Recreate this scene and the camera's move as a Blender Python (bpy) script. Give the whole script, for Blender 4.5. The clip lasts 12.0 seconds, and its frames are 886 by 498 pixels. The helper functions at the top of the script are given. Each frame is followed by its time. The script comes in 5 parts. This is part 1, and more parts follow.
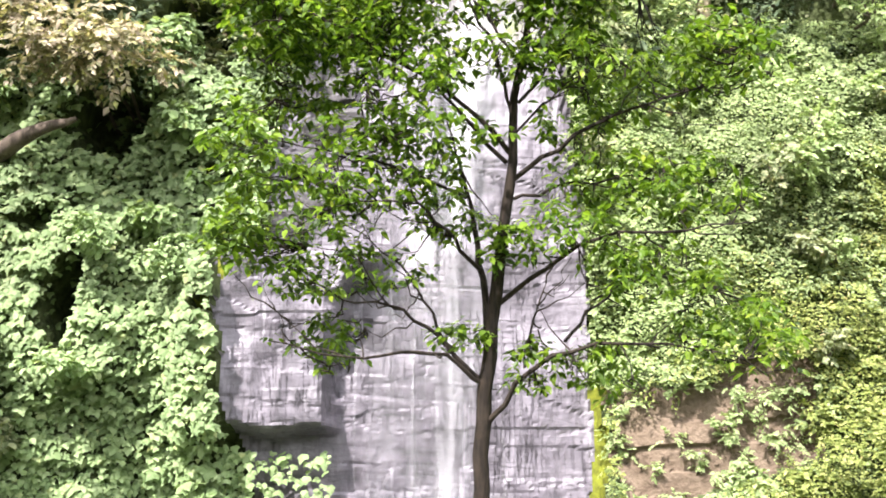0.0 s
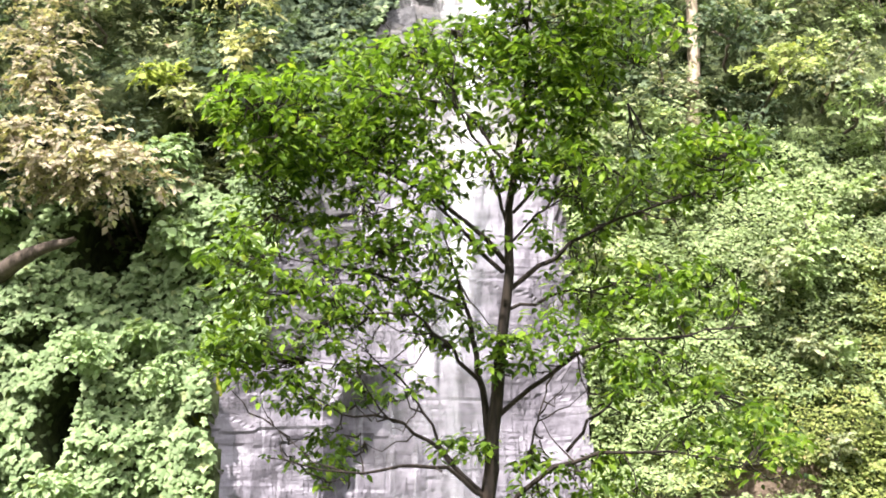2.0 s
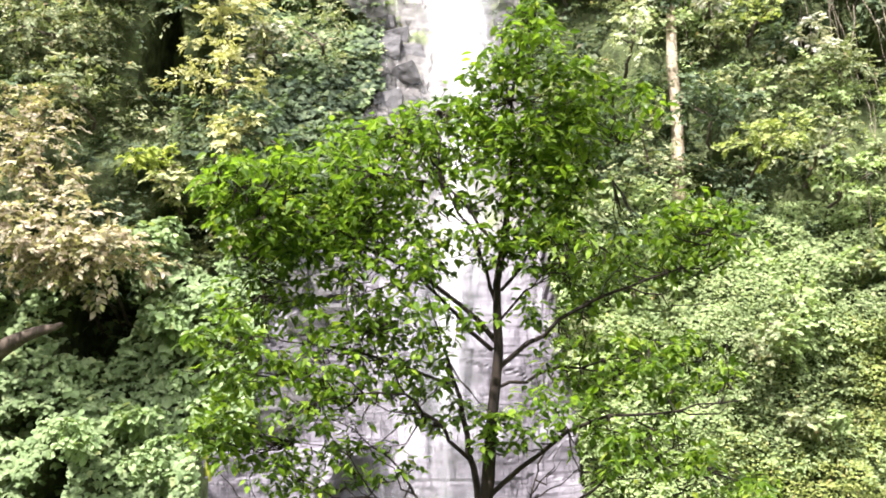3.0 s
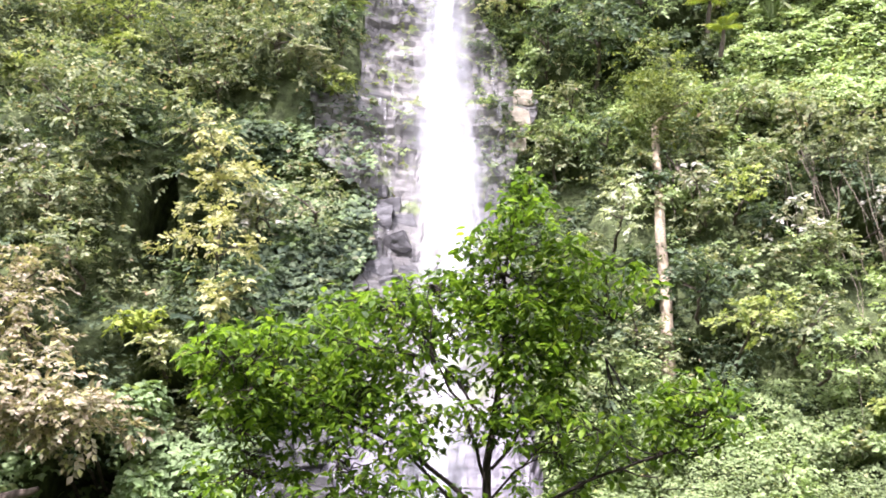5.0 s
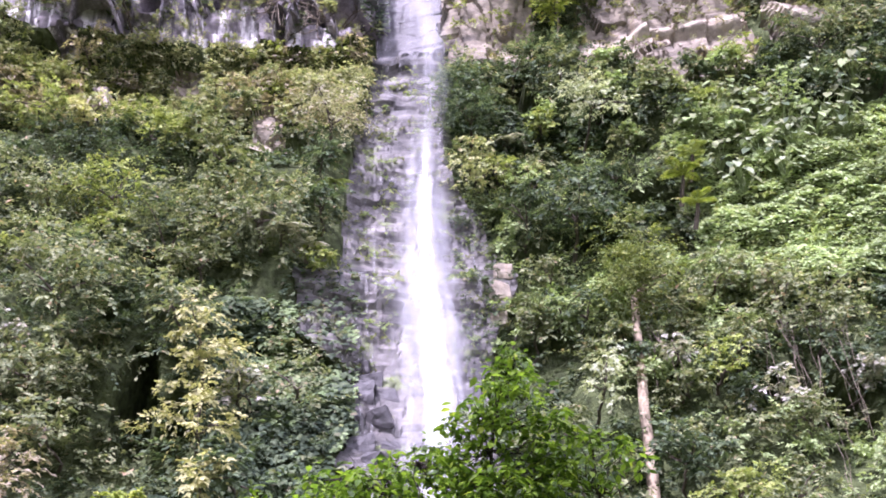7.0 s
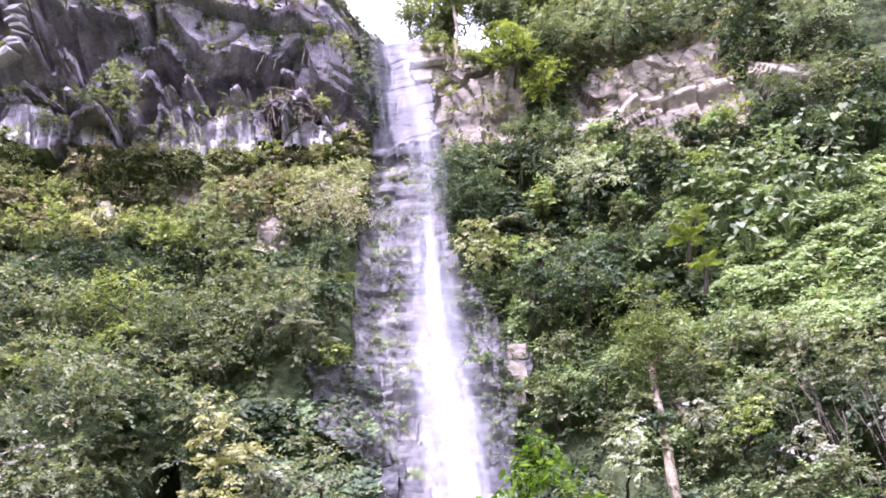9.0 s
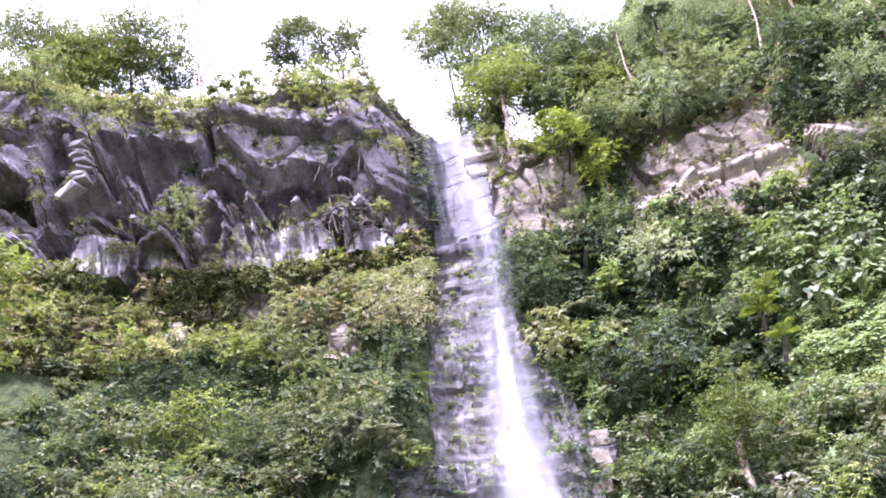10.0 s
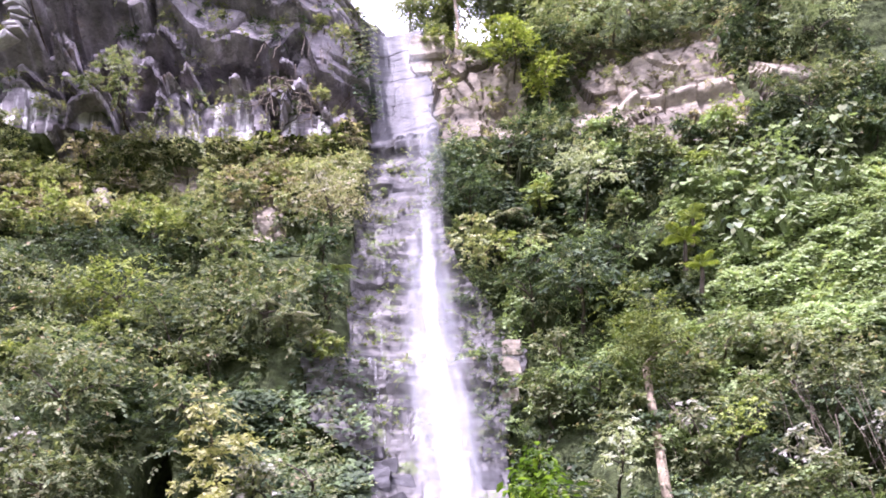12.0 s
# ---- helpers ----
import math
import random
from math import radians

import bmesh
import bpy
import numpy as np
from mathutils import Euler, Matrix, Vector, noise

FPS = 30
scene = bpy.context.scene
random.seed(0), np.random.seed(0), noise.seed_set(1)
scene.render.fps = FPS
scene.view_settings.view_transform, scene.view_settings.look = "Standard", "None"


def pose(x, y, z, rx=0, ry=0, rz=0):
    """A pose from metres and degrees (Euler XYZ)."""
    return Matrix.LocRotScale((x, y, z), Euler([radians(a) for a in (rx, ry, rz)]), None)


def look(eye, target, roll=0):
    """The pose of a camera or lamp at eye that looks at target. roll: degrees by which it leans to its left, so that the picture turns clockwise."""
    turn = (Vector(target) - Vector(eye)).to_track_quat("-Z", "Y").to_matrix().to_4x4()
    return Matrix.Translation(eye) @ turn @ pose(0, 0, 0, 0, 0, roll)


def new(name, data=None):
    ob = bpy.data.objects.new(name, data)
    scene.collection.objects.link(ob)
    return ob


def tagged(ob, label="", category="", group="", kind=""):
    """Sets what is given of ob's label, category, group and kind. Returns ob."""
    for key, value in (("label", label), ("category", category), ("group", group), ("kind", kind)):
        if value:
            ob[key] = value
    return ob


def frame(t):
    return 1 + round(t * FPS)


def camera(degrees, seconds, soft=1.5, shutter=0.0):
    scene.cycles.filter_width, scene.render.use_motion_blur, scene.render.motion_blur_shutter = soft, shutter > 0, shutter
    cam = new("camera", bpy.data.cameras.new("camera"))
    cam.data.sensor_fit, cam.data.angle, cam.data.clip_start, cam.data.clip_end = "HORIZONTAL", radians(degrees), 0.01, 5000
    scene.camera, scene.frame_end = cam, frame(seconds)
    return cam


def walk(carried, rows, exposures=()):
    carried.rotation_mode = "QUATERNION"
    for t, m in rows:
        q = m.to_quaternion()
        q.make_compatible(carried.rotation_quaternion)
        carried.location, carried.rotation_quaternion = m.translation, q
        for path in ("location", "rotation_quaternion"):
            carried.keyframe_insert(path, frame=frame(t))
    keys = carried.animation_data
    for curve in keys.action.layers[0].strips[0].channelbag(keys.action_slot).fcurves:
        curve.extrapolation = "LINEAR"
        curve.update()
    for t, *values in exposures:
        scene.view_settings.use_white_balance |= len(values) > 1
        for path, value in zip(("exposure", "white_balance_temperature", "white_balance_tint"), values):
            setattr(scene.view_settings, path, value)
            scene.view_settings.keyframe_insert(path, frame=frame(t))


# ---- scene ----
cam = camera(41.68, 12.0, 1.8)
# seconds, place, yaw, pitch, lean
PATH = [
    (0.0, -0.0, 0.0, 1.6, 0.0, -0.0, -0.0),
    (0.5, 0.0, 0.013, 1.599, -0.04, 1.27, 0.48),
    (1.0, -0.0, 0.028, 1.599, 0.07, 3.15, 0.51),
    (1.5, 0.007, 0.018, 1.593, -0.06, 4.12, 0.99),
    (2.0, 0.008, 0.002, 1.595, 0.0, 5.5, 1.28),
    (2.5, 0.012, -0.004, 1.595, -0.17, 7.73, 1.83),
    (3.0, 0.013, -0.013, 1.587, -0.42, 9.4, 2.21),
    (3.2, -0.009, 0.009, 1.604, -0.52, 10.48, 2.05),
    (4.8, -0.013, 0.046, 1.64, -1.25, 16.63, 0.91),
    (5.0, -0.007, 0.053, 1.642, -1.3, 17.63, 1.08),
    (5.5, -0.004, 0.054, 1.645, -0.92, 20.48, 2.34),
    (6.0, -0.001, 0.04, 1.642, -0.47, 23.03, 1.98),
    (6.5, -0.012, 0.024, 1.644, -1.29, 24.77, 1.47),
    (7.0, -0.031, -0.004, 1.637, -1.89, 26.13, 2.12),
    (7.5, -0.03, -0.021, 1.624, -1.47, 28.37, 1.17),
    (7.7, -0.03, -0.028, 1.624, -1.47, 28.61, 2.02),
    (9.3, -0.073, -0.028, 1.715, 2.13, 31.54, 6.91),
    (9.5, -0.077, -0.028, 1.727, 3.75, 32.61, 6.92),
    (10.0, -0.09, -0.028, 1.75, 6.32, 35.74, 8.75),
    (10.5, -0.098, -0.03, 1.773, 5.26, 34.38, 9.01),
    (11.0, -0.093, -0.033, 1.778, 2.48, 32.24, 8.3),
    (11.5, -0.094, -0.032, 1.811, 0.92, 31.57, 7.12),
    (12.0, -0.092, -0.031, 1.831, -0.11, 29.9, 5.22),
]
walk(cam, [(t, pose(x, y, z, 90 + pitch, lean, yaw)) for t, x, y, z, yaw, pitch, lean in PATH],
     exposures=[(0.0, 2.60, 6500, 15), (3.0, 2.52, 6500, 15), (5.5, 2.36, 5950, 30), (7.5, 1.95, 5600, 43), (9.5, 2.14, 5500, 44), (10.0, 2.14, 5500, 42), (12.0, 2.08, 5700, 42)])

# ---- sky and sun ----
SUN_AZ, SUN_EL = radians(-146), radians(56)
world = bpy.data.worlds.new("sky")
scene.world = world
world.use_nodes = True
wn, wl = world.node_tree.nodes, world.node_tree.links
wn.clear()
w_out, w_bg = wn.new("ShaderNodeOutputWorld"), wn.new("ShaderNodeBackground")
w_sky = wn.new("ShaderNodeTexSky")
w_sky.sky_type, w_sky.sun_disc = "NISHITA", False
w_sky.sun_elevation, w_sky.sun_rotation, w_sky.dust_density, w_sky.air_density = SUN_EL, SUN_AZ, 3.0, 1.0
w_co, w_no, w_ra, w_mx = wn.new("ShaderNodeTexCoord"), wn.new("ShaderNodeTexNoise"), wn.new("ShaderNodeValToRGB"), wn.new("ShaderNodeMixRGB")
w_no.inputs["Scale"].default_value, w_no.inputs["Detail"].default_value = 2.6, 6
w_ra.color_ramp.elements[0].position, w_ra.color_ramp.elements[1].position = 0.30, 0.46
w_mx.inputs[2].default_value = (11.0, 11.2, 11.6, 1)
wl.new(w_co.outputs["Generated"], w_no.inputs["Vector"])
wl.new(w_no.outputs["Fac"], w_ra.inputs["Fac"])
wl.new(w_ra.outputs["Color"], w_mx.inputs[0])
wl.new(w_sky.outputs["Color"], w_mx.inputs[1])
wl.new(w_mx.outputs["Color"], w_bg.inputs["Color"])
w_bg.inputs["Strength"].default_value = 0.10
wl.new(w_bg.outputs["Background"], w_out.inputs["Surface"])
sun_data = bpy.data.lights.new("sun", "SUN")
sun_data.energy, sun_data.angle, sun_data.color = 3.0, radians(1.5), (1.0, 0.97, 0.93)
sun = new("sun", sun_data)
sun_way = Vector((math.sin(SUN_AZ) * math.cos(SUN_EL), math.cos(SUN_AZ) * math.cos(SUN_EL), math.sin(SUN_EL)))
sun.matrix_world = look(sun_way * 120, (0, 0, 0))

rng = np.random.default_rng(7)


# ---- materials ----
class Shader:
    """A small builder of node materials."""

    def __init__(self, name):
        self.mat = bpy.data.materials.new(name)
        self.mat.use_nodes = True
        self.n, self.l = self.mat.node_tree.nodes, self.mat.node_tree.links
        self.n.clear()
        self.out = self.n.new("ShaderNodeOutputMaterial")
        self.bsdf = self.n.new("ShaderNodeBsdfPrincipled")
        self.l.new(self.bsdf.outputs[0], self.out.inputs[0])
        self.co = self.n.new("ShaderNodeTexCoord").outputs["Object"]

    def plug(self, socket, value):
        if isinstance(value, bpy.types.NodeSocket):
            self.l.new(value, socket)
        else:
            socket.default_value = value

    def stretch(self, x, y, z):
        m = self.n.new("ShaderNodeMapping")
        m.inputs["Scale"].default_value = (x, y, z)
        self.l.new(self.co, m.inputs["Vector"])
        return m.outputs[0]

    def noise(self, scale, detail=5.0, rough=0.55, vector=None, warp=0.0):
        t = self.n.new("ShaderNodeTexNoise")
        t.inputs["Scale"].default_value, t.inputs["Detail"].default_value = scale, detail
        t.inputs["Roughness"].default_value, t.inputs["Distortion"].default_value = rough, warp
        self.l.new(vector if vector is not None else self.co, t.inputs["Vector"])
        return t.outputs["Fac"]

    def cells(self, scale, vector=None, feature="F1", out="Color"):
        t = self.n.new("ShaderNodeTexVoronoi")
        t.feature = feature
        t.inputs["Scale"].default_value = scale
        self.l.new(vector if vector is not None else self.co, t.inputs["Vector"])
        return t.outputs[out]

    def ramp(self, fac, *stops):
        r = self.n.new("ShaderNodeValToRGB")
        el = r.color_ramp.elements
        while len(el) < len(stops):
            el.new(0.5)
        for e, (p, c) in zip(el, stops):
            e.position = p
            e.color = (c, c, c, 1) if isinstance(c, (int, float)) else (*c, 1)
        self.l.new(fac, r.inputs[0])
        return r.outputs[0]

    def mix(self, fac, a, b, how="MIX"):
        m = self.n.new("ShaderNodeMixRGB")
        m.blend_type = how
        for s, v in zip(m.inputs, (fac, a, b)):
            self.plug(s, (*v, 1) if isinstance(v, tuple) and len(v) == 3 else v)
        return m.outputs[0]

    def bump(self, height, strength=0.5, distance=0.05, under=None):
        b = self.n.new("ShaderNodeBump")
        b.inputs["Strength"].default_value, b.inputs["Distance"].default_value = strength, distance
        self.l.new(height, b.inputs["Height"])
        if under is not None:
            self.l.new(under, b.inputs["Normal"])
        return b.outputs[0]

    def done(self, color, rough, normal=None, spec=0.5):
        self.plug(self.bsdf.inputs["Base Color"], (*color, 1) if isinstance(color, tuple) else color)
        self.plug(self.bsdf.inputs["Roughness"], rough)
        self.bsdf.inputs["Specular IOR Level"].default_value = spec
        if normal is not None:
            self.l.new(normal, self.bsdf.inputs["Normal"])
        return self.mat


def leaf_material(name, dull, main, bright, odd, through_light=0.36, rough=0.6, patch=0.35, odd_share=0.05):
    """Foliage: every leaf takes its own shade, patches differ in tone, and light shines through."""
    m = Shader(name)
    island = m.n.new("ShaderNodeNewGeometry").outputs["Random Per Island"]
    own = m.ramp(island, (0.0, dull), (0.40, main), (0.90 - odd_share, bright), (1.0 - odd_share, bright), (1.0, odd))
    tone = m.ramp(m.noise(patch, 3), (0.32, 0.62), (0.5, 1.0), (0.70, 1.28))
    col = m.mix(1.0, own, tone, "MULTIPLY")
    vein = m.noise(26, 2)
    m.done(col, rough, m.bump(vein, 0.25, 0.01), 0.18)
    thin = m.n.new("ShaderNodeBsdfTranslucent")
    m.l.new(m.mix(1.0, col, (1.2, 1.3, 0.65), "MULTIPLY"), thin.inputs[0])
    both = m.n.new("ShaderNodeMixShader")
    both.inputs[0].default_value = through_light
    m.l.new(m.bsdf.outputs[0], both.inputs[1])
    m.l.new(thin.outputs[0], both.inputs[2])
    m.l.new(both.outputs[0], m.out.inputs[0])
    return m.mat


LEAF = {
    "vine": leaf_material("vine_leaf", (0.108, 0.156, 0.066), (0.165, 0.228, 0.098), (0.225, 0.288, 0.142), (0.28, 0.31, 0.135), 0.32),
    "slope": leaf_material("slope_leaf", (0.140, 0.185, 0.078), (0.213, 0.274, 0.121), (0.302, 0.364, 0.174), (0.392, 0.386, 0.185)),
    "meadow": leaf_material("meadow_leaf", (0.19, 0.25, 0.11), (0.28, 0.35, 0.165), (0.38, 0.44, 0.24), (0.42, 0.42, 0.22)),
    "olive": leaf_material("olive_leaf", (0.060, 0.080, 0.022), (0.115, 0.142, 0.036), (0.185, 0.208, 0.060), (0.26, 0.25, 0.09)),
    "mid": leaf_material("forest_leaf", (0.075, 0.098, 0.048), (0.148, 0.172, 0.086), (0.242, 0.252, 0.142), (0.355, 0.240, 0.165), 0.34),
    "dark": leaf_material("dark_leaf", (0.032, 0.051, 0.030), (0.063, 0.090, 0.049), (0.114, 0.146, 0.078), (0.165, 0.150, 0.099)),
    "lime": leaf_material("lime_leaf", (0.103, 0.133, 0.043), (0.190, 0.228, 0.060), (0.279, 0.304, 0.104), (0.420, 0.342, 0.154)),
    "fresh": leaf_material("fresh_leaf", (0.119, 0.153, 0.028), (0.206, 0.251, 0.043), (0.291, 0.323, 0.074), (0.432, 0.339, 0.104)),
    "yellow": leaf_material("yellowish_leaf", (0.200, 0.200, 0.092), (0.325, 0.315, 0.152), (0.420, 0.395, 0.210), (0.378, 0.333, 0.184)),
    "dry": leaf_material("dry_leaf", (0.147, 0.145, 0.086), (0.263, 0.225, 0.162), (0.378, 0.305, 0.238), (0.294, 0.300, 0.108), odd_share=0.3),
    "cream": leaf_material("cream_leaf", (0.15, 0.155, 0.09), (0.29, 0.275, 0.19), (0.42, 0.39, 0.30), (0.53, 0.46, 0.40)),
    "pale": leaf_material("pale_leaf", (0.127, 0.152, 0.104), (0.242, 0.247, 0.188), (0.382, 0.352, 0.326), (0.533, 0.437, 0.483)),
    "silver": leaf_material("silver_leaf", (0.23, 0.26, 0.18), (0.36, 0.39, 0.27), (0.46, 0.47, 0.34), (0.473, 0.460, 0.324)),
    "scrub": leaf_material("scrub_leaf", (0.138, 0.156, 0.082), (0.240, 0.258, 0.130), (0.354, 0.354, 0.192), (0.378, 0.294, 0.208), odd_share=0.12),
    # far: leaf colour paled and greyed to paint in distance haze
    "far": leaf_material("haze_tinted_leaf", (0.135, 0.165, 0.105), (0.215, 0.250, 0.160), (0.305, 0.335, 0.215), (0.36, 0.36, 0.24)),
    "near": leaf_material("tree_leaf", (0.024, 0.046, 0.008), (0.070, 0.125, 0.015), (0.150, 0.228, 0.024), (0.230, 0.275, 0.034), 0.5, 0.34, 1.6),
}


def bark_material(name, dark, light, scale=6.0):
    m = Shader(name)
    grain = m.noise(scale, 6, 0.6, m.stretch(3, 3, 0.5))
    spots = m.noise(scale * 0.7, 4)
    col = m.mix(m.ramp(spots, (0.5, 0.0), (0.68, 0.7)), m.ramp(grain, (0.3, dark), (0.7, light)), tuple(c * 1.25 for c in light))
    return m.done(col, 0.85, m.bump(grain, 0.7, 0.03), 0.2)


# brown bark with the young tree's shade darkened into its colour
BARK = bark_material("shade_darkened_bark", (0.008, 0.006, 0.005), (0.03, 0.022, 0.016), 14)
PALE_BARK = bark_material("pale_bark", (0.17, 0.13, 0.09), (0.36, 0.29, 0.21), 4)
GREY_BARK = bark_material("grey_bark", (0.035, 0.027, 0.02), (0.11, 0.09, 0.068), 5)
DEAD_BARK = bark_material("dead_bark", (0.03, 0.022, 0.017), (0.085, 0.066, 0.05), 5)
VINE_STEM = bark_material("dry_vine", (0.07, 0.056, 0.042), (0.17, 0.14, 0.105), 8)


def rock_material(name, dark, mid, light, streak, streak_share, rough, layers=1.6, moss=0.62, joints=0.0, lichen=0.0):
    """Layered rock with run-off streaks, cracks and moss in patches."""
    m = Shader(name)
    big, fine = m.noise(0.45, 6, 0.6), m.noise(5.5, 8, 0.65)
    layer = m.noise(layers, 6, 0.6, m.stretch(0.25, 0.25, 1.6), 0.6)
    runs = m.noise(1.3, 5, 0.6, m.stretch(1.7, 1.7, 0.09), 0.3)
    col = m.ramp(m.mix(0.5, big, layer), (0.36, dark), (0.50, mid), (0.64, light))
    col = m.mix(m.ramp(runs, (1 - streak_share - 0.06, 0.0), (1 - streak_share + 0.05, 0.8)), col, streak)
    col = m.mix(m.ramp(runs, (0.28, 0.75), (0.40, 0.0)), col, tuple(c * 0.45 for c in dark))
    col = m.mix(0.5, col, m.ramp(fine, (0.3, 0.45), (0.7, 1.5)), "MULTIPLY")
    if joints:
        # thin crack lines; the shade of their depth is put into the colour
        upright = m.noise(1.0, 8, 0.75, m.stretch(5.2, 1.0, 0.42), 0.7)
        level = m.noise(1.0, 7, 0.65, m.stretch(0.22, 0.2, 2.3), 0.9)
        worn = m.ramp(m.noise(0.6, 4), (0.42, 0.0), (0.6, 1.0))
        line = m.mix(1.0, m.ramp(upright, (0.43, 0.0), (0.455, joints), (0.47, 0.0)), m.ramp(level, (0.42, 0.0), (0.435, 0.55), (0.45, 0.0)), "ADD")
        line = m.mix(1.0, line, worn, "MULTIPLY")
        col = m.mix(line, col, tuple(c * 0.55 for c in dark))
        fine = m.mix(0.6, fine, m.ramp(line, (0.0, 1.0), (0.8, 0.0)))
    if lichen:
        spot = m.mix(0.4, m.noise(0.55, 7, 0.7), m.noise(3.2, 6, 0.7))
        col = m.mix(m.ramp(spot, (0.55, 0.0), (0.60, lichen)), col, tuple(min(0.7, c * 1.5) for c in light))
        rust = m.noise(0.8, 6, 0.7, m.stretch(1.0, 1.0, 0.7))
        col = m.mix(m.ramp(rust, (0.58, 0.0), (0.68, 0.5)), col, (0.20, 0.125, 0.075))
    green = m.noise(0.9, 6, 0.7)
    col = m.mix(m.ramp(green, (moss, 0.0), (moss + 0.08, 0.85)), col, (0.11, 0.145, 0.03))
    crack = m.cells(0.9, m.stretch(0.3, 0.5, 1.3), "DISTANCE_TO_EDGE", "Distance")
    n1 = m.bump(fine, 0.75, 0.06)
    n2 = m.bump(layer, 0.6, 0.10, n1)
    n3 = m.bump(m.ramp(crack, (0.0, 0.0), (0.03, 1.0)), 0.12, 0.03, n2)
    return m.done(col, m.ramp(fine, (0.3, rough - 0.12), (0.7, rough + 0.12)), n3, 0.5)


WET_ROCK = rock_material("wet_rock", (0.030, 0.026, 0.031), (0.092, 0.081, 0.096), (0.165, 0.148, 0.170), (0.255, 0.236, 0.262), 0.34, 0.42, 1.1, 0.66, 0.9)
CHANNEL_ROCK = rock_material("channel_rock", (0.018, 0.016, 0.015), (0.082, 0.074, 0.069), (0.165, 0.151, 0.142), (0.245, 0.227, 0.216), 0.28, 0.5, 1.1, 0.57, 0.9)
DARK_WET = rock_material("dark_wet_rock", (0.010, 0.009, 0.009), (0.030, 0.027, 0.028), (0.066, 0.060, 0.062), (0.11, 0.102, 0.105), 0.25, 0.55, 1.1, 0.72)
LEFT_ROCK = rock_material("overhang_rock", (0.05, 0.044, 0.048), (0.225, 0.200, 0.210), (0.38, 0.340, 0.352), (0.55, 0.53, 0.535), 0.30, 0.85, 0.8, 0.9, 0.7, 0.5)
COLUMN_ROCK = rock_material("streaked_column_rock", (0.028, 0.024, 0.026), (0.12, 0.104, 0.108), (0.27, 0.245, 0.245), (0.66, 0.63, 0.61), 0.44, 0.8, 0.5, 0.9, 0.3)
RIGHT_ROCK = rock_material("pale_cliff_rock", (0.055, 0.046, 0.036), (0.20, 0.168, 0.125), (0.36, 0.312, 0.236), (0.23, 0.16, 0.09), 0.33, 0.85, 0.8, 0.9)
STACK_ROCK = rock_material("pale_layered_rock", (0.10, 0.09, 0.085), (0.28, 0.26, 0.245), (0.42, 0.395, 0.38), (0.46, 0.44, 0.42), 0.3, 0.85, 1.4, 0.9)
soil = Shader("bare_soil")
SOIL = soil.done(soil.mix(soil.ramp(soil.noise(2.5, 7), (0.3, 0.0), (0.7, 1.0)), (0.075, 0.053, 0.037), (0.165, 0.125, 0.092)), 0.95, soil.bump(soil.noise(9, 8), 0.9, 0.08), 0.2)
# soil and plants behind the leaves, coloured dark to put shade in the gaps
under = Shader("gap_shade_undergrowth")
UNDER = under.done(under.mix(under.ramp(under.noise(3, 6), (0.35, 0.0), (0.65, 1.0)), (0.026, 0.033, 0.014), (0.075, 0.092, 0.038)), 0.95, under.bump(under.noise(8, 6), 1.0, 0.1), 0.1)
woods = Shader("blocker_woods")
BLOCKER_WOODS = woods.done(woods.ramp(woods.noise(0.5, 8, 0.65), (0.35, (0.016, 0.022, 0.009)), (0.55, (0.045, 0.062, 0.024)), (0.72, (0.085, 0.105, 0.042))), 0.95, woods.bump(woods.noise(1.6, 7), 1.0, 0.6), 0.1)
moss = Shader("bright_moss")
MOSS = moss.done(moss.ramp(moss.noise(7, 6), (0.3, (0.06, 0.065, 0.012)), (0.7, (0.15, 0.165, 0.018))), 0.9, moss.bump(moss.noise(30, 4), 0.8, 0.02), 0.1)
grass = Shader("grassy_ground")
GROUND = grass.done(grass.ramp(grass.noise(0.8, 8), (0.35, (0.05, 0.042, 0.028)), (0.5, (0.045, 0.065, 0.020)), (0.7, (0.08, 0.105, 0.033))), 0.95, grass.bump(grass.noise(12, 6), 0.8, 0.05), 0.2)


def water_material(name, base, gain, white=0.76):
    """Falling water: white froth in streaks that run down, thinning out to the strand's edges."""
    m = Shader(name)
    runs = m.noise(1.0, 5, 0.6, m.stretch(5.5, 2.0, 0.20), 0.25)
    drops = m.noise(7, 4, 0.7, m.stretch(1.5, 1.0, 0.4))
    m.done((white, white * 1.0, white * 1.03), 0.5, m.bump(runs, 0.4, 0.06), 0.3)
    lit = m.n.new("ShaderNodeBsdfTranslucent")
    lit.inputs[0].default_value = (white, white, white, 1)
    froth = m.n.new("ShaderNodeMixShader")
    froth.inputs[0].default_value = 0.4
    m.l.new(m.bsdf.outputs[0], froth.inputs[1])
    m.l.new(lit.outputs[0], froth.inputs[2])
    clear = m.n.new("ShaderNodeBsdfTransparent")
    dense = m.n.new("ShaderNodeAttribute")
    dense.attribute_name = "froth"
    streak = m.ramp(m.mix(0.35, runs, drops), (0.34, base), (0.64, gain))
    body = m.n.new("ShaderNodeMixShader")
    m.l.new(m.mix(1.0, streak, dense.outputs["Fac"], "MULTIPLY"), body.inputs[0])
    m.l.new(clear.outputs[0], body.inputs[1])
    m.l.new(froth.outputs[0], body.inputs[2])
    m.l.new(body.outputs[0], m.out.inputs[0])
    return m.mat


FROTH = water_material("white_water", 0.10, 0.95)
VEIL = water_material("water_veil", 0.04, 0.5)
SPRAY = water_material("spray", 0.03, 0.28)
pool = Shader("pool_water")
POOL = pool.done((0.10, 0.12, 0.11), 0.12, pool.bump(pool.noise(3, 5), 0.5, 0.1), 0.5)


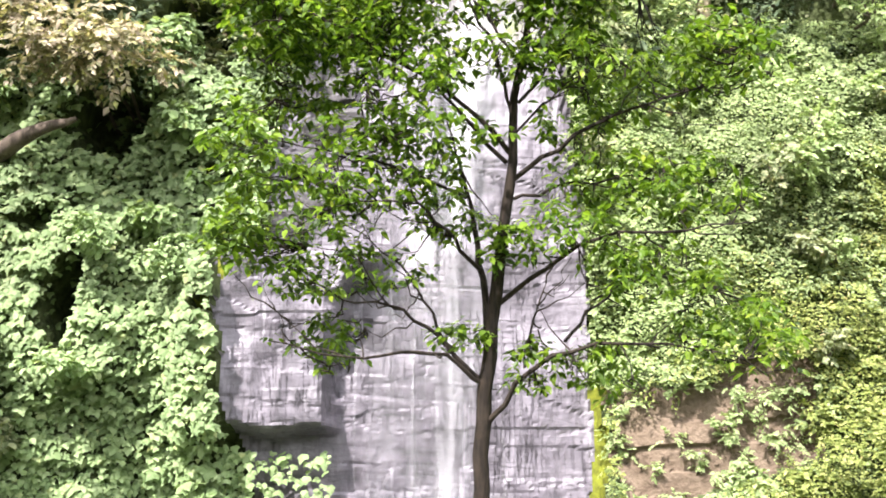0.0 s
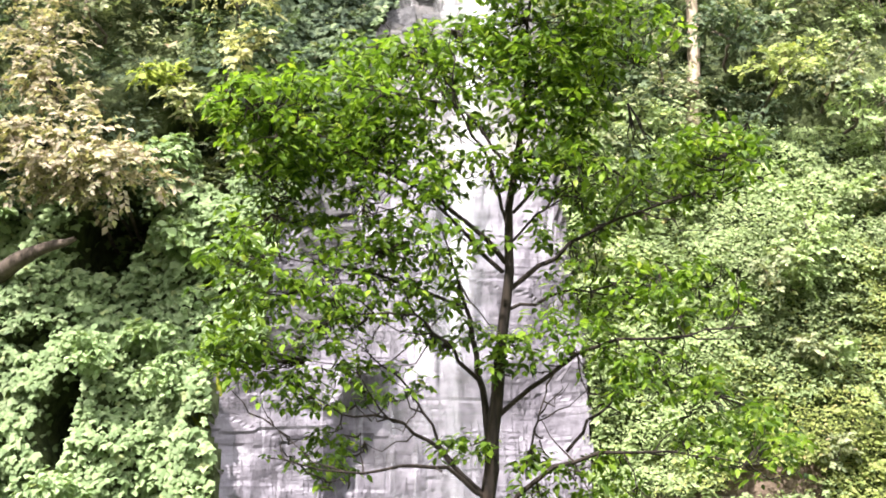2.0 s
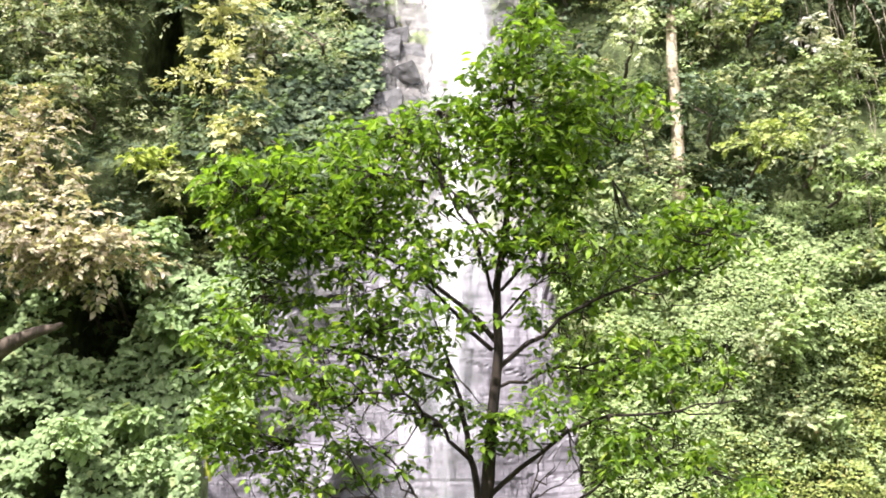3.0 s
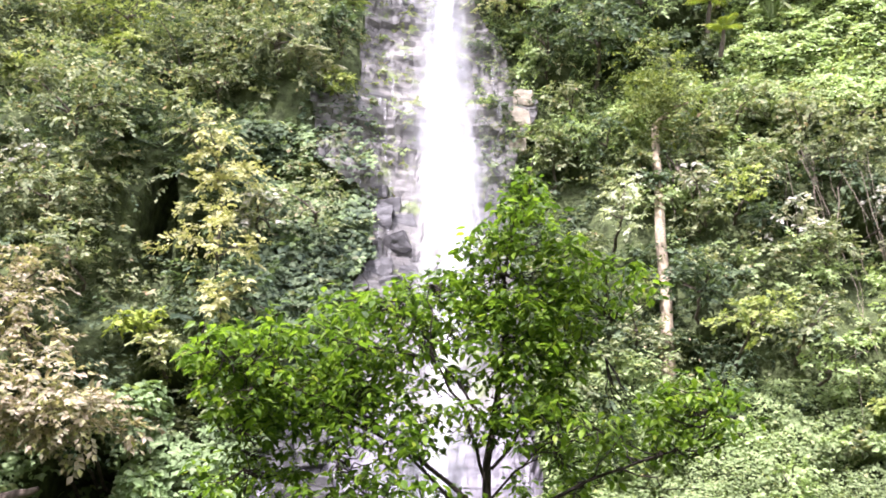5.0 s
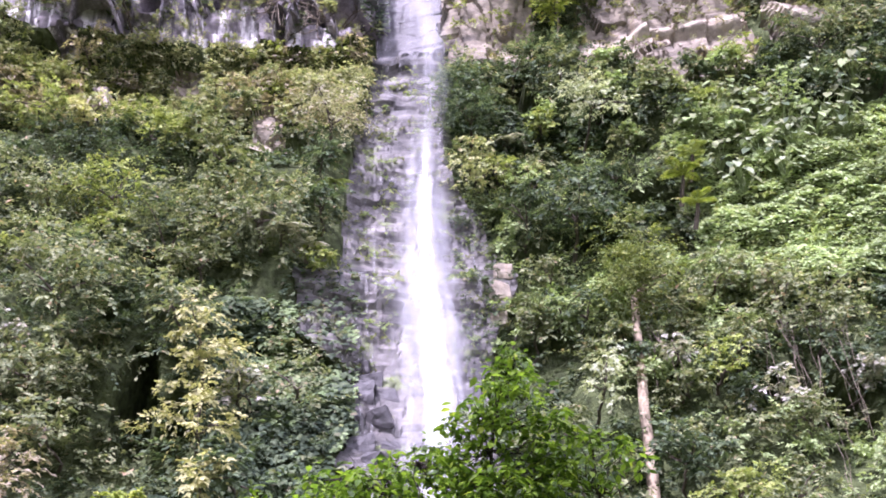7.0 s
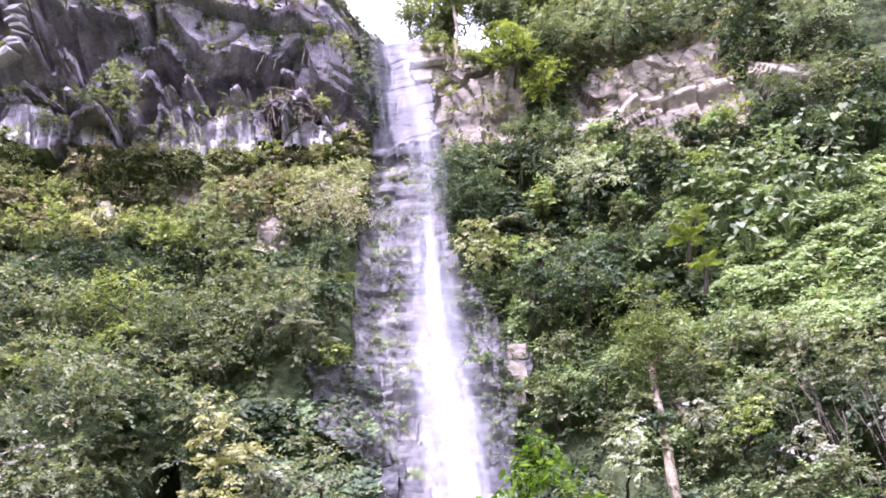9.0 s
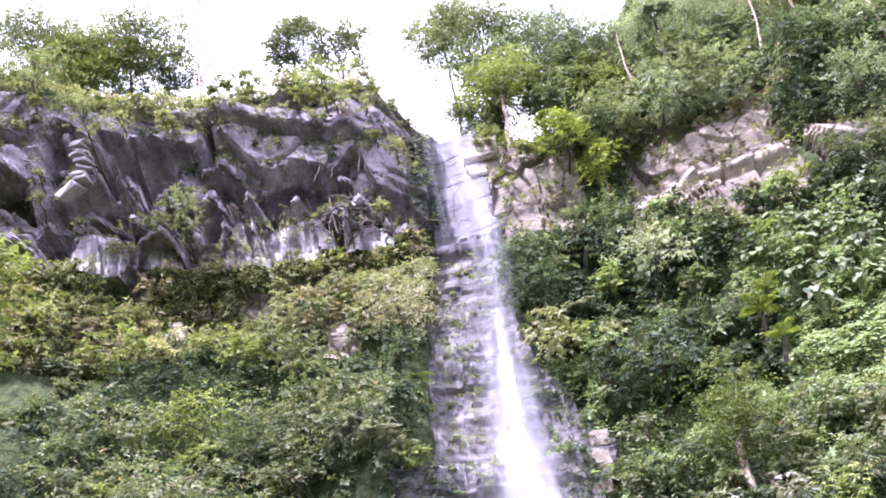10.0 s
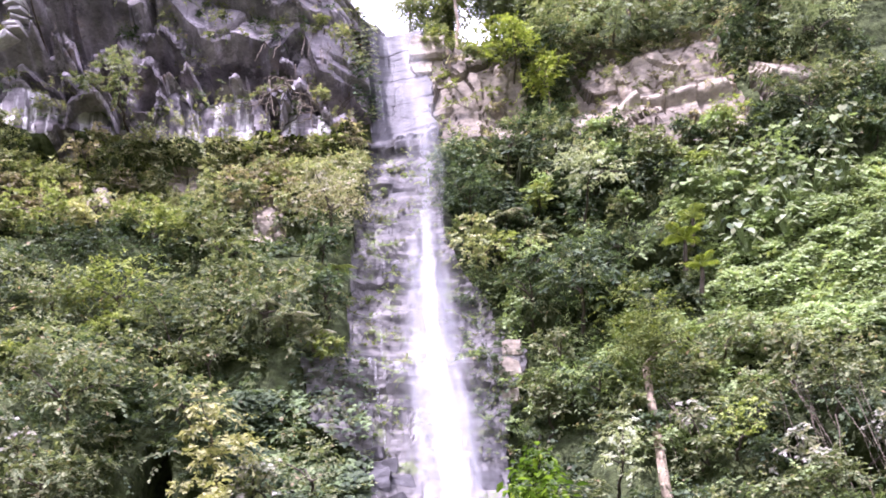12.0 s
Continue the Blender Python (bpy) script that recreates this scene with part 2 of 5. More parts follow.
# ---- noise on arrays ----
def lattice(ix, iy, seed):
    h = (ix.astype(np.int64) * 374761393 + iy.astype(np.int64) * 668265263 + seed * 974634533) & 0x7FFFFFFF
    h = ((h ^ (h >> 13)) * 1274126177) & 0x7FFFFFFF
    return ((h ^ (h >> 16)) & 0xFFFFF) / float(0xFFFFF)


def value_noise(x, y, seed=0):
    ix, iy = np.floor(x), np.floor(y)
    fx, fy = x - ix, y - iy
    fx, fy = fx * fx * (3 - 2 * fx), fy * fy * (3 - 2 * fy)
    a, b = lattice(ix, iy, seed), lattice(ix + 1, iy, seed)
    c, d = lattice(ix, iy + 1, seed), lattice(ix + 1, iy + 1, seed)
    return (a + (b - a) * fx) * (1 - fy) + (c + (d - c) * fx) * fy - 0.5


def fbm(x, y, octaves=4, seed=0):
    return sum(value_noise(x * 2 ** o, y * 2 ** o, seed + o) * 0.5 ** o for o in range(octaves))


def blocks(x, y, seed=0, lean=0.9):
    """Broken rock: each cell's own height and tilt, and how near its border is."""
    ix, iy = np.floor(x), np.floor(y)
    best, second = np.full(x.shape, 9.0), np.full(x.shape, 9.0)
    own, tilt = np.zeros(x.shape), np.zeros(x.shape)
    for dx in (-1, 0, 1):
        for dy in (-1, 0, 1):
            cx, cy = ix + dx, iy + dy
            px, py = cx + lattice(cx, cy, seed), cy + lattice(cx, cy, seed + 1)
            d = np.maximum(abs(x - px), abs(y - py)) * 0.6 + np.hypot(x - px, y - py) * 0.4
            first = d < best
            second = np.where(first, best, np.minimum(second, d))
            own = np.where(first, lattice(cx, cy, seed + 2), own)
            tilt = np.where(first, (x - px) * (lattice(cx, cy, seed + 3) - 0.5) + (y - py) * (lattice(cx, cy, seed + 4) - 0.5), tilt)
            best = np.where(first, d, best)
    return own - 0.5 + lean * tilt, second - best


# ---- the gorge wall ----
# The gorge wall: stations from the pool up to the plateau, as (y, z) on the left, in the water's channel and on the right
WALL_L = np.array([(20, -7), (25, -4), (26, 1.6), (27.5, 6.5), (30.5, 13), (33, 17.5), (36.5, 23.5), (38.4, 27.6), (39.6, 29.6), (37.6, 33), (36.9, 37.6), (38.2, 39.2), (46, 40), (62, 43)])
WALL_C = np.array([(20, -7), (25.4, -4.5), (26, 1.6), (27.8, 6.5), (31.2, 13), (33.4, 17.2), (36, 22.4), (38.3, 27.5), (39.4, 31), (40.0, 34), (40.2, 36.4), (43, 37), (52, 38), (70, 40)])
WALL_R = np.array([(20, -7), (24.5, -4), (26, 1.6), (28, 6.5), (31.5, 13), (34, 17.5), (37, 23), (39.3, 28.5), (40.4, 30.3), (39.9, 32.5), (40.6, 35), (44, 39), (53, 52), (68, 70)])
SHOULDER = np.array([(39.9, 32.5), (40.5, 34.6), (43.5, 36.4), (54, 40), (72, 44)])


def smooth(a, b, v):
    w = np.clip((v - a) / (b - a), 0, 1)
    return w * w * (3 - 2 * w)


def cliff_point(x, s):
    """A point of the gorge wall, before its relief: x across, s along the stations."""
    x, s = np.asarray(x, float), np.asarray(s, float)
    k = np.arange(14)
    wl = 1 - smooth(-2.2, 0.6, x)
    wr = smooth(2.6, 5.0, x)
    out = np.zeros(x.shape + (3,))
    out[..., 0] = x
    for c in (0, 1):
        lv, cv, rv = (np.interp(s, k, w[:, c]) for w in (WALL_L, WALL_C, WALL_R))
        low = np.interp(s, k[9:], SHOULDER[:, c])
        rv = np.where(s > 9, low + smooth(4.5, 19, x) * (rv - low), rv)
        out[..., c + 1] = cv + wl * (lv - cv) + wr * (rv - cv)
    out[..., 1] -= 0.011 * x * x / (1 + (x / 40) ** 2) * (1 - 0.6 * smooth(10.5, 12, s))
    return out

# the water's bare rock channel: station, where its rock begins and ends across
CHANNEL = np.array([(0.0, -4.2, 3.2), (1.04, -4.1, 3.1), (1.3, -4.6, 3.25), (1.97, -5.0, 3.25), (2.05, -3.9, 3.2), (2.7, -3.7, 2.9),
                    (3.1, -2.4, 2.8), (3.58, -1.25, 2.7), (3.9, -1.1, 2.7), (4.15, -1.4, 2.8), (4.3, -2.8, 3.0), (4.86, -2.9, 3.9), (4.95, -1.9, 3.9),
                    (5.15, -1.7, 3.6), (5.54, -1.45, 3.1), (5.76, -1.35, 2.6), (6.02, -1.25, 2.0), (6.42, -1.0, 1.9), (7.5, -0.5, 2.3), (10.2, -0.5, 2.3)])
# bare patches besides: x from, x to, station from, station to, and the station's shift from one side to the other
BARE_LEFT = (-40.0, 0.2, 7.74, 10.66)
PATCHES = [(2.2, 6.0, 7.5, 9.6), (8.0, 14.4, 6.8, 9.4), (14.9, 17.5, 7.0, 8.1), (-4.9, -3.7, 5.95, 6.55), (9.8, 11.4, 6.55, 7.2), (-8.4, -7.2, 6.9, 7.4), (-10.9, -10.2, 6.2, 6.8)]


def wobble(x, s, amount=1.0):
    p = cliff_point(x, s)
    return x + amount * 0.9 * fbm(p[..., 0] * 0.7, p[..., 2] * 0.7, 3, 11), s + amount * 0.16 * fbm(p[..., 0] * 0.8, p[..., 2] * 0.8, 3, 23)


def inside(x, s, box, soft=0.0):
    return (x > box[0] - soft) & (x < box[1] + soft) & (s > box[2] - soft * 0.2) & (s < box[3] + soft * 0.2)


def meadow(x, s):
    """The low green carpet on the sunny part of the wall."""
    return (x > 10.4 + 0.8 * fbm(s * 3, s * 0, 2, 3)) & (x < 18) & (s > 4.75) & (s < 5.72 + 0.06 * (x - 11))


# arches under the overhang with pale columns in them: middle, half width, rise
ARCHES = ((-16.6, 0.9, 0.45), (-13.75, 1.3, 0.62), (-11.5, 1.05, 0.42), (-8.1, 0.85, 0.66), (-5.9, 1.5, 0.6), (-3.0, 1.0, 0.4))


def column_top(x):
    """Where the pale columns at the foot of the overhang end: arched lips."""
    x = np.asarray(x, float)
    top = np.full(x.shape, 7.6)
    for c, w, rise in ARCHES:
        top = np.maximum(top, 7.95 + rise * np.sqrt(np.clip(1.05 - ((x - c) / w) ** 2, 0, 1)) - 0.5 * (abs(x - c) > w))
    return top + 0.12 * fbm(x * 1.6, x * 0.0, 4, 87)


def zone(x, s):
    """0 undergrowth, 1 wet rock, 2 overhanging rock, 3 pale cliff, 4 soil, 5 moss, 6 streaked columns."""
    x, s = np.asarray(x, float), np.asarray(s, float)
    u, v = wobble(x, s)
    z = np.zeros(x.shape, int)
    z[inside(u, v, BARE_LEFT)] = 2
    z[inside(u, v, BARE_LEFT) & (s < column_top(x))] = 6
    for box in PATCHES:
        z[inside(u, v, box)] = 3
    z[(u > 3.4) & (u < 7.5) & (v > 0.95 + 0.06 * (u - 3.5)) & (v < 1.5)] = 4
    cu, cs = wobble(x, s, 0.35)
    lo, hi = np.interp(cs, CHANNEL[:, 0], CHANNEL[:, 1]), np.interp(cs, CHANNEL[:, 0], CHANNEL[:, 2])
    z[(cu > lo) & (cu < hi) & (cs < 10.3)] = 1
    rim = fbm(x * 1.3, s * 4, 3, 77)
    z[(cu > hi - 0.05) & (cu < hi + 0.30) & (cs < 1.5) & (rim > 0.0)] = 5
    z[(cu < lo + 0.12) & (cu > lo - 0.3) & (cs > 1.72) & (cs < 1.98) & (rim > -0.05)] = 5
    return z


# hollows: x, station, half width, half height along the stations, depth
HOLLOWS = [
    (-14.4, 8.95, 1.5, 0.17, 2.75), (-12.8, 8.85, 1.0, 0.25, 2.5), (-13.12, 9.48, 0.9, 0.3, 2.25), (-11.36, 9.37, 0.9, 0.25, 2.25), (-15.04, 9.34, 0.7, 0.3, 1.75), (-10.88, 8.77, 0.5, 0.24, 2.0),
    (-8.16, 9.15, 1.5, 0.1, 1.875), (-5.92, 9.08, 1.5, 0.22, 3.5), (-7.2, 8.83, 0.7, 0.17, 2.25), (-4.8, 8.97, 0.7, 0.25, 2.5), (-1.76, 8.57, 0.9, 0.3, 2.25), (-9.12, 9.59, 0.3, 0.27, 1.5),
    (-12.48, 7.45, 0.9, 0.31, 1.6), (-6.72, 3.89, 0.5, 0.3, 2.2), (-8.0, 4.49, 0.9, 0.15, 2.0), (-6.72, 4.96, 0.7, 0.13, 1.6), (7.84, 3.24, 0.8, 0.09, 0.5), (10.56, 3.84, 1.0, 0.15, 1.8)]
HOLLOWS += [
    (12.16, 3.71, 0.6, 0.16, 1.8), (7.04, 5.27, 1.1, 0.14, 1.8), (4.8, 6.69, 1.1, 0.22, 2.8), (8.0, 5.58, 1.0, 0.1, 1.6), (9.12, 5.56, 0.8, 0.12, 1.2), (11.2, 4.53, 1.1, 0.13, 1.3),
    (-7.52, 2.66, 0.9, 0.2, 2.2), (-8.16, 1.79, 0.6, 0.18, 2.0), (-8.96, 2.15, 0.7, 0.1, 1.0), (-6.08, 3.04, 0.8, 0.1, 1.2), (-5.12, 2.99, 0.4, 0.23, 1.0), (7.36, 3.22, 0.7, 0.11, 0.5),
    (10.72, 3.73, 0.8, 0.14, 1.4), (-5.76, 3.69, 0.5, 0.16, 1.4), (9.28, 10.15, 0.9, 0.23, 1.75), (4.64, 6.89, 1.4, 0.14, 1.5)]


def hollow_depth(x, s):
    """How deep the hollows are cut at a place of the wall."""
    deep = np.zeros(np.shape(x))
    ragged = 0.75 * fbm(np.asarray(x) * 1.3, np.asarray(s) * 4, 3, 37)
    for hx, hs, rx, rs, d in HOLLOWS:
        rad = np.hypot((x - hx) / rx, (s - hs) / max(rs, 0.05)) + ragged
        deep = np.maximum(deep, d * (1 - smooth(0.75, 1.03, rad)))
    return deep


# the brow of the overhang: across and up, where its face breaks off over the recess
BROW = np.array([(-22, 35.2), (-18, 35.6), (-16.3, 35.9), (-15, 36.3), (-13.5, 35.6), (-12.2, 35.7), (-10, 35.4), (-9, 35.9), (-8.6, 36.4), (-6.9, 34.4), (-4.8, 33.8), (-3.9, 34.0), (-3.0, 34.7), (-2.4, 32.6), (-1.2, 31.6), (0, 31)])
# arched shelves in the recess: their lower edge, how far they jut, how deep it is hollowed below
SHELVES = [
    ([(-16.2, 31.7), (-15.2, 32.2), (-14.1, 33.0), (-13.2, 32.5), (-12.6, 31.9)], 1.5, 1.6),
    ([(-13.4, 31.4), (-12.6, 31.9), (-11.9, 31.3), (-11.4, 30.6)], 0.9, 1.0),
    ([(-6.9, 32.2), (-6.2, 33.0), (-5.7, 33.15), (-5.1, 32.4)], 1.2, 1.8),
    ([(-8.6, 33.3), (-7.6, 32.7), (-6.8, 32.1)], 1.0, 1.2),
    ([(-5.2, 32.5), (-4.5, 31.5), (-3.9, 30.8)], 0.9, 0.9),
    ([(-3.6, 31.6), (-2.9, 32.0), (-2.2, 31.4)], 0.8, 1.0),
    ([(-12.0, 34.0), (-11.2, 34.5), (-10.0, 33.7)], 0.8, 1.5),
    ([(-17.8, 33.9), (-17.0, 34.4), (-16.2, 33.7)], 0.8, 1.2),
    ([(-9.7, 34.5), (-8.9, 34.8), (-8.0, 33.9)], 0.7, 1.2),
    ([(-15.4, 34.9), (-14.9, 35.3), (-14.3, 34.6)], 0.7, 1.3),
    ([(-9.9, 32.3), (-9.2, 32.9), (-8.5, 32.2)], 0.7, 1.3),
    ([(-4.6, 33.2), (-3.9, 33.6), (-3.3, 32.9)], 0.6, 0.9),
    ([(-11.5, 32.2), (-10.8, 32.8), (-10.2, 32.0)], 0.6, 1.3),
]

for mid, half, lift in ((-16.6, 0.9, 1.5), (-8.1, 0.85, 2.2), (-3.0, 1.0, 1.4), (-11.2, 0.9, 1.2)):
    SHELVES.append(([(mid + half * u, 29.5 + lift * math.sqrt(max(0.0, 1.02 - u * u))) for u in (-1.0, -0.6, -0.2, 0.2, 0.6, 1.0)], 0.9, 1.0))


def relief(x, s, kind):
    """How far the wall stands out from its mean face."""
    p = cliff_point(x, s)
    X, Zz = p[..., 0], p[..., 2]
    out = 1.3 * fbm(X * 0.13, Zz * 0.13, 3, 5)
    # wet rock: broad slabs parted by thin cracks, with worn layers
    bent = 0.3 * fbm(X * 0.5, Zz * 0.5, 2, 8)
    slab, edge = blocks(X * 0.20 + bent, Zz * 0.62 + 0.05 * X, 31)
    small, edge2 = blocks(X * 0.42 + 1.6 * bent, Zz * 1.5 + 0.12 * X, 41)
    upper = smooth(3.0, 4.2, s)
    bed = Zz * 0.85 + 0.25 * fbm(X * 0.35, Zz * 0.3, 3, 33)
    step = lattice(np.floor(bed), np.floor(X * 0.12 + 0.6 * lattice(np.floor(bed), bed * 0, 5)), 35) - 0.5
    fine_bed = Zz * 2.7 + 0.5 * fbm(X * 0.4, Zz * 0.4, 3, 36)
    fine_step = lattice(np.floor(fine_bed), np.floor(X * 0.35 + 0.7 * lattice(np.floor(fine_bed), bed * 0, 6)), 38) - 0.5
    wet_low = 0.06 * step + 0.035 * fine_step * np.clip(0.5 + 2.5 * fbm(X * 0.6, Zz * 0.6, 3, 50), 0, 1) + 0.25 * fbm(X * 0.35, Zz * 0.25, 4, 51) + 0.09 * fbm(X * 2.6, Zz * 0.9, 4, 52) + 0.05 * small - 0.015 * (edge2 < 0.03)
    bed1 = Zz * 0.62 + 0.04 * X + 0.5 * fbm(X * 0.30, Zz * 0.3, 3, 44)
    bed2 = Zz * 1.9 + 0.10 * X + 0.9 * fbm(X * 0.45, Zz * 0.5, 3, 45)
    fade1 = np.clip(0.55 + 1.8 * fbm(X * 0.35, np.floor(bed1) * 3.7, 2, 46), 0, 1.2)
    fade2 = np.clip(0.4 + 2.2 * fbm(X * 0.55, np.floor(bed2) * 2.9, 2, 47), 0, 1.2)
    wet_high = 0.16 * (1 - bed1 % 1.0) * fade1 + 0.07 * (1 - bed2 % 1.0) * fade2 + 0.40 * fbm(X * 0.5, Zz * 0.45, 4, 54) - 0.06 * (edge < 0.02) + 0.05 * fbm(X * 2.2, Zz * 5.0, 3, 53)
    wet = (wet_low + upper * (wet_high - wet_low)) * (1 - 0.7 * smooth(7.2, 8.0, s))
    # the overhang: a massive brow, arched hollows under it, pale columns at the foot
    cols, _ = blocks(X * 1.25, Zz * 0.16, 81)
    arch2 = column_top(X)
    foot = 0.22 * (1 - smooth(arch2 - 0.30, arch2 - 0.03, s)) * (1 + 1.6 * cols)
    facet, e6 = blocks(X * 0.24 + 0.14 * Zz + 0.25 * bent, Zz * 0.30 - 0.08 * X, 63, 1.5)
    chip, e7 = blocks(X * 0.75 - 0.2 * Zz, Zz * 0.85 + 0.25 * X, 67, 1.3)
    line = np.interp(X, BROW[:, 0], BROW[:, 1]) + 0.35 * fbm(X * 0.9, X * 0, 3, 58)
    above = Zz - line
    brow = smooth(-0.04, 0.06, above)
    mass = 0.35 + 0.80 * facet + 0.28 * chip - 0.12 * (e6 < 0.025) - 0.30 * np.clip(above, 0, 6) + 0.20 * fbm(X * 0.7, Zz * 0.7, 5, 91)
    deep = -0.7 + 0.9 * facet + 0.8 * chip - 0.25 * (e7 < 0.04) + 0.30 * fbm(X * 0.9, Zz * 1.3, 5, 93)
    ragged = 0.10 * fbm(X * 2.2, X * 0, 3, 94)
    for shelf, high, hollow in SHELVES:
        far = np.clip(np.minimum(X - shelf[0][0], shelf[-1][0] - X) / 0.35, 0, 1)
        d = Zz - np.interp(X, [q[0] for q in shelf], [q[1] for q in shelf]) + ragged
        deep = deep + far * (0.4 * high * smooth(-0.02, 0.04, d) * np.exp(-np.clip(d, 0, 9) / 0.6) - 3.0 * hollow * (1 - smooth(-0.02, 0.03, d)) * (1 - smooth(0.75, 1.2, -d)))
    deep = deep + 1.0 * smooth(arch2 - 0.02, arch2 + 0.03, s) * (1 - smooth(arch2 + 0.04, arch2 + 0.35, s))
    deep = deep + 1.2 * np.sqrt(np.clip(1 - ((X + 12.6) / 0.95) ** 2 - ((Zz - 33.8) / 1.1) ** 2, 0, 1))
    crag = deep + brow * (mass - deep)
    crag = crag * (1 - 0.9 * smooth(10.2, 10.6, s))
    shaft = 0.25 * foot + 0.26 * cols + 0.10 * fbm(X * 2.5, Zz * 0.3, 4, 92) - 0.15 * smooth(arch2 - 0.25, arch2, s)
    wide, e8 = blocks(X * 0.40 + 0.10 * Zz + 0.3 * bent, Zz * 0.24 - 0.05 * X, 73, 2.2)
    split, e9 = blocks(X * 1.05 + 0.15 * Zz, Zz * 0.55 + 0.2 * X, 75, 2.0)
    jutting = smooth(7.35, 7.55, s + 0.06 * (x - 12) + 0.30 * fbm(X * 0.6, X * 0, 3, 96)) * smooth(9.4, 10.2, x + 0.8 * fbm(Zz * 0.8, Zz * 0, 3, 76))
    pale = 0.55 * jutting - 0.75 * np.clip(s - 7.7, 0, 1.6) * smooth(6.0, 8.0, x) + 0.42 * wide + 0.26 * split - 0.18 * (e8 < 0.035) - 0.10 * (e9 < 0.05) + 0.13 * fbm(X * 1.3, Zz * 1.1, 5, 95)
    bush = 1.5 * fbm(X * 0.30, Zz * 0.30, 4, 99) * (1 - 0.7 * meadow(x, s)) * (1 - 0.5 * smooth(3.0, 5.0, x) * (s < 2.9))
    out = out + np.choose(kind, [bush, wet, crag, pale, 0.3 * bush + 0.2 * small, 0.5 * wet, shaft])
    out = out + 1.6 * (1 - smooth(-1.6, -0.2, x)) * smooth(7.1, 7.95, s) * np.clip((8.85 - s) / 0.85, 0, 1)
    out = out - hollow_depth(x, s)
    # the great slab over the pool, and the ledge that it stops at
    u = x + 1.7 * fbm(X * 0.5, Zz * 0.55, 4, 17) - 0.9 * (s - 1.3)
    foot_line = s + 0.05 * fbm(X * 0.9, X * 0, 3, 18)
    out = out + 1.0 * (smooth(-6.2, -5.2, x)) * (1 - smooth(-2.2, -1.6, u)) * smooth(1.29, 1.325, foot_line) * (1 - smooth(1.95, 2.02, s))
    for at, deep in ((4.93, 0.55), (4.35, 0.35), (5.9, 0.35), (6.9, 0.4), (7.55, 0.55)):
        line = s - at - 0.02 * X - 0.1 * fbm(X * 0.6, X * 0, 3, 29)
        out = out + deep * (kind == 1) * smooth(-0.28, -0.02, line) * (1 - smooth(-0.02, 0.02, line))
    return out


def wall_point(x, s, out=0.0):
    """The wall's finished surface, with its relief, and out metres in front of it."""
    x, s = np.atleast_1d(np.asarray(x, float)), np.atleast_1d(np.asarray(s, float))
    p = cliff_point(x, s)
    d = relief(x, s, zone(x, s)) * (1 - 0.7 * smooth(11, 12.5, s)) + out
    p[..., 1] -= d * 0.94
    p[..., 2] += d * 0.25 + (1 - smooth(-1.5, 0.5, x)) * smooth(9.6, 10.7, s) * 1.5 * fbm(x * 0.22, x * 0.0, 3, 43)
    return p


def mesh_of(name, verts, faces, material, smooth_it=False, slots=None):
    """A mesh out of arrays; faces all of one size."""
    me = bpy.data.meshes.new(name)
    verts, faces = np.asarray(verts, np.float32), np.asarray(faces, np.int32)
    k = faces.shape[1]
    me.vertices.add(len(verts))
    me.vertices.foreach_set("co", verts.ravel())
    me.loops.add(faces.size)
    me.loops.foreach_set("vertex_index", faces.ravel())
    me.polygons.add(len(faces))
    me.polygons.foreach_set("loop_start", np.arange(0, faces.size, k, dtype=np.int32))
    me.polygons.foreach_set("use_smooth", np.full(len(faces), smooth_it))
    for m in material if isinstance(material, (list, tuple)) else [material]:
        me.materials.append(m)
    if slots is not None:
        me.polygons.foreach_set("material_index", np.asarray(slots, np.int32))
    me.update(calc_edges=True)
    return me


def part(name, me, parent, label=""):
    ob = new(name, me)
    ob.parent = parent
    if label:
        ob["label"] = label
    return ob


def grid_faces(rows, cols):
    a = (np.arange(rows - 1)[:, None] * cols + np.arange(cols - 1)[None]).ravel()
    return np.stack([a, a + 1, a + cols + 1, a + cols], 1)


across = np.concatenate([np.linspace(-75, -20, 36)[:-1], np.linspace(-20, -6, 190)[:-1], np.linspace(-6, 4.2, 150)[:-1], np.linspace(4.2, 19, 165)[:-1], np.linspace(19, 75, 36)])
along = np.concatenate([np.linspace(0, 0.9, 12)[:-1], np.linspace(0.9, 2.6, 160)[:-1], np.linspace(2.6, 8.0, 180)[:-1], np.linspace(8.0, 10.9, 150)[:-1], np.linspace(10.9, 13, 36)])
gx, gs = np.meshgrid(across, along)
kinds = zone(gx, gs)
verts = wall_point(gx.ravel(), gs.ravel())
faces = grid_faces(len(along), len(across))
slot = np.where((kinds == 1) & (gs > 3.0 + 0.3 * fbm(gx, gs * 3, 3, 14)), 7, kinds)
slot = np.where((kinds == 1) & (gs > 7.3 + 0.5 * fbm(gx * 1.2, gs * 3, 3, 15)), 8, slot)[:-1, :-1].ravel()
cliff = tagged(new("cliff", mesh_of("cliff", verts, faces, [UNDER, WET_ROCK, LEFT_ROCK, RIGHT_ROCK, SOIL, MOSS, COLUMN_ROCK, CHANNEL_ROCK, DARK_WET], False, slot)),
               "layered grey rock wall of the gorge with ledges and overhangs", "cliff", kind="structure")

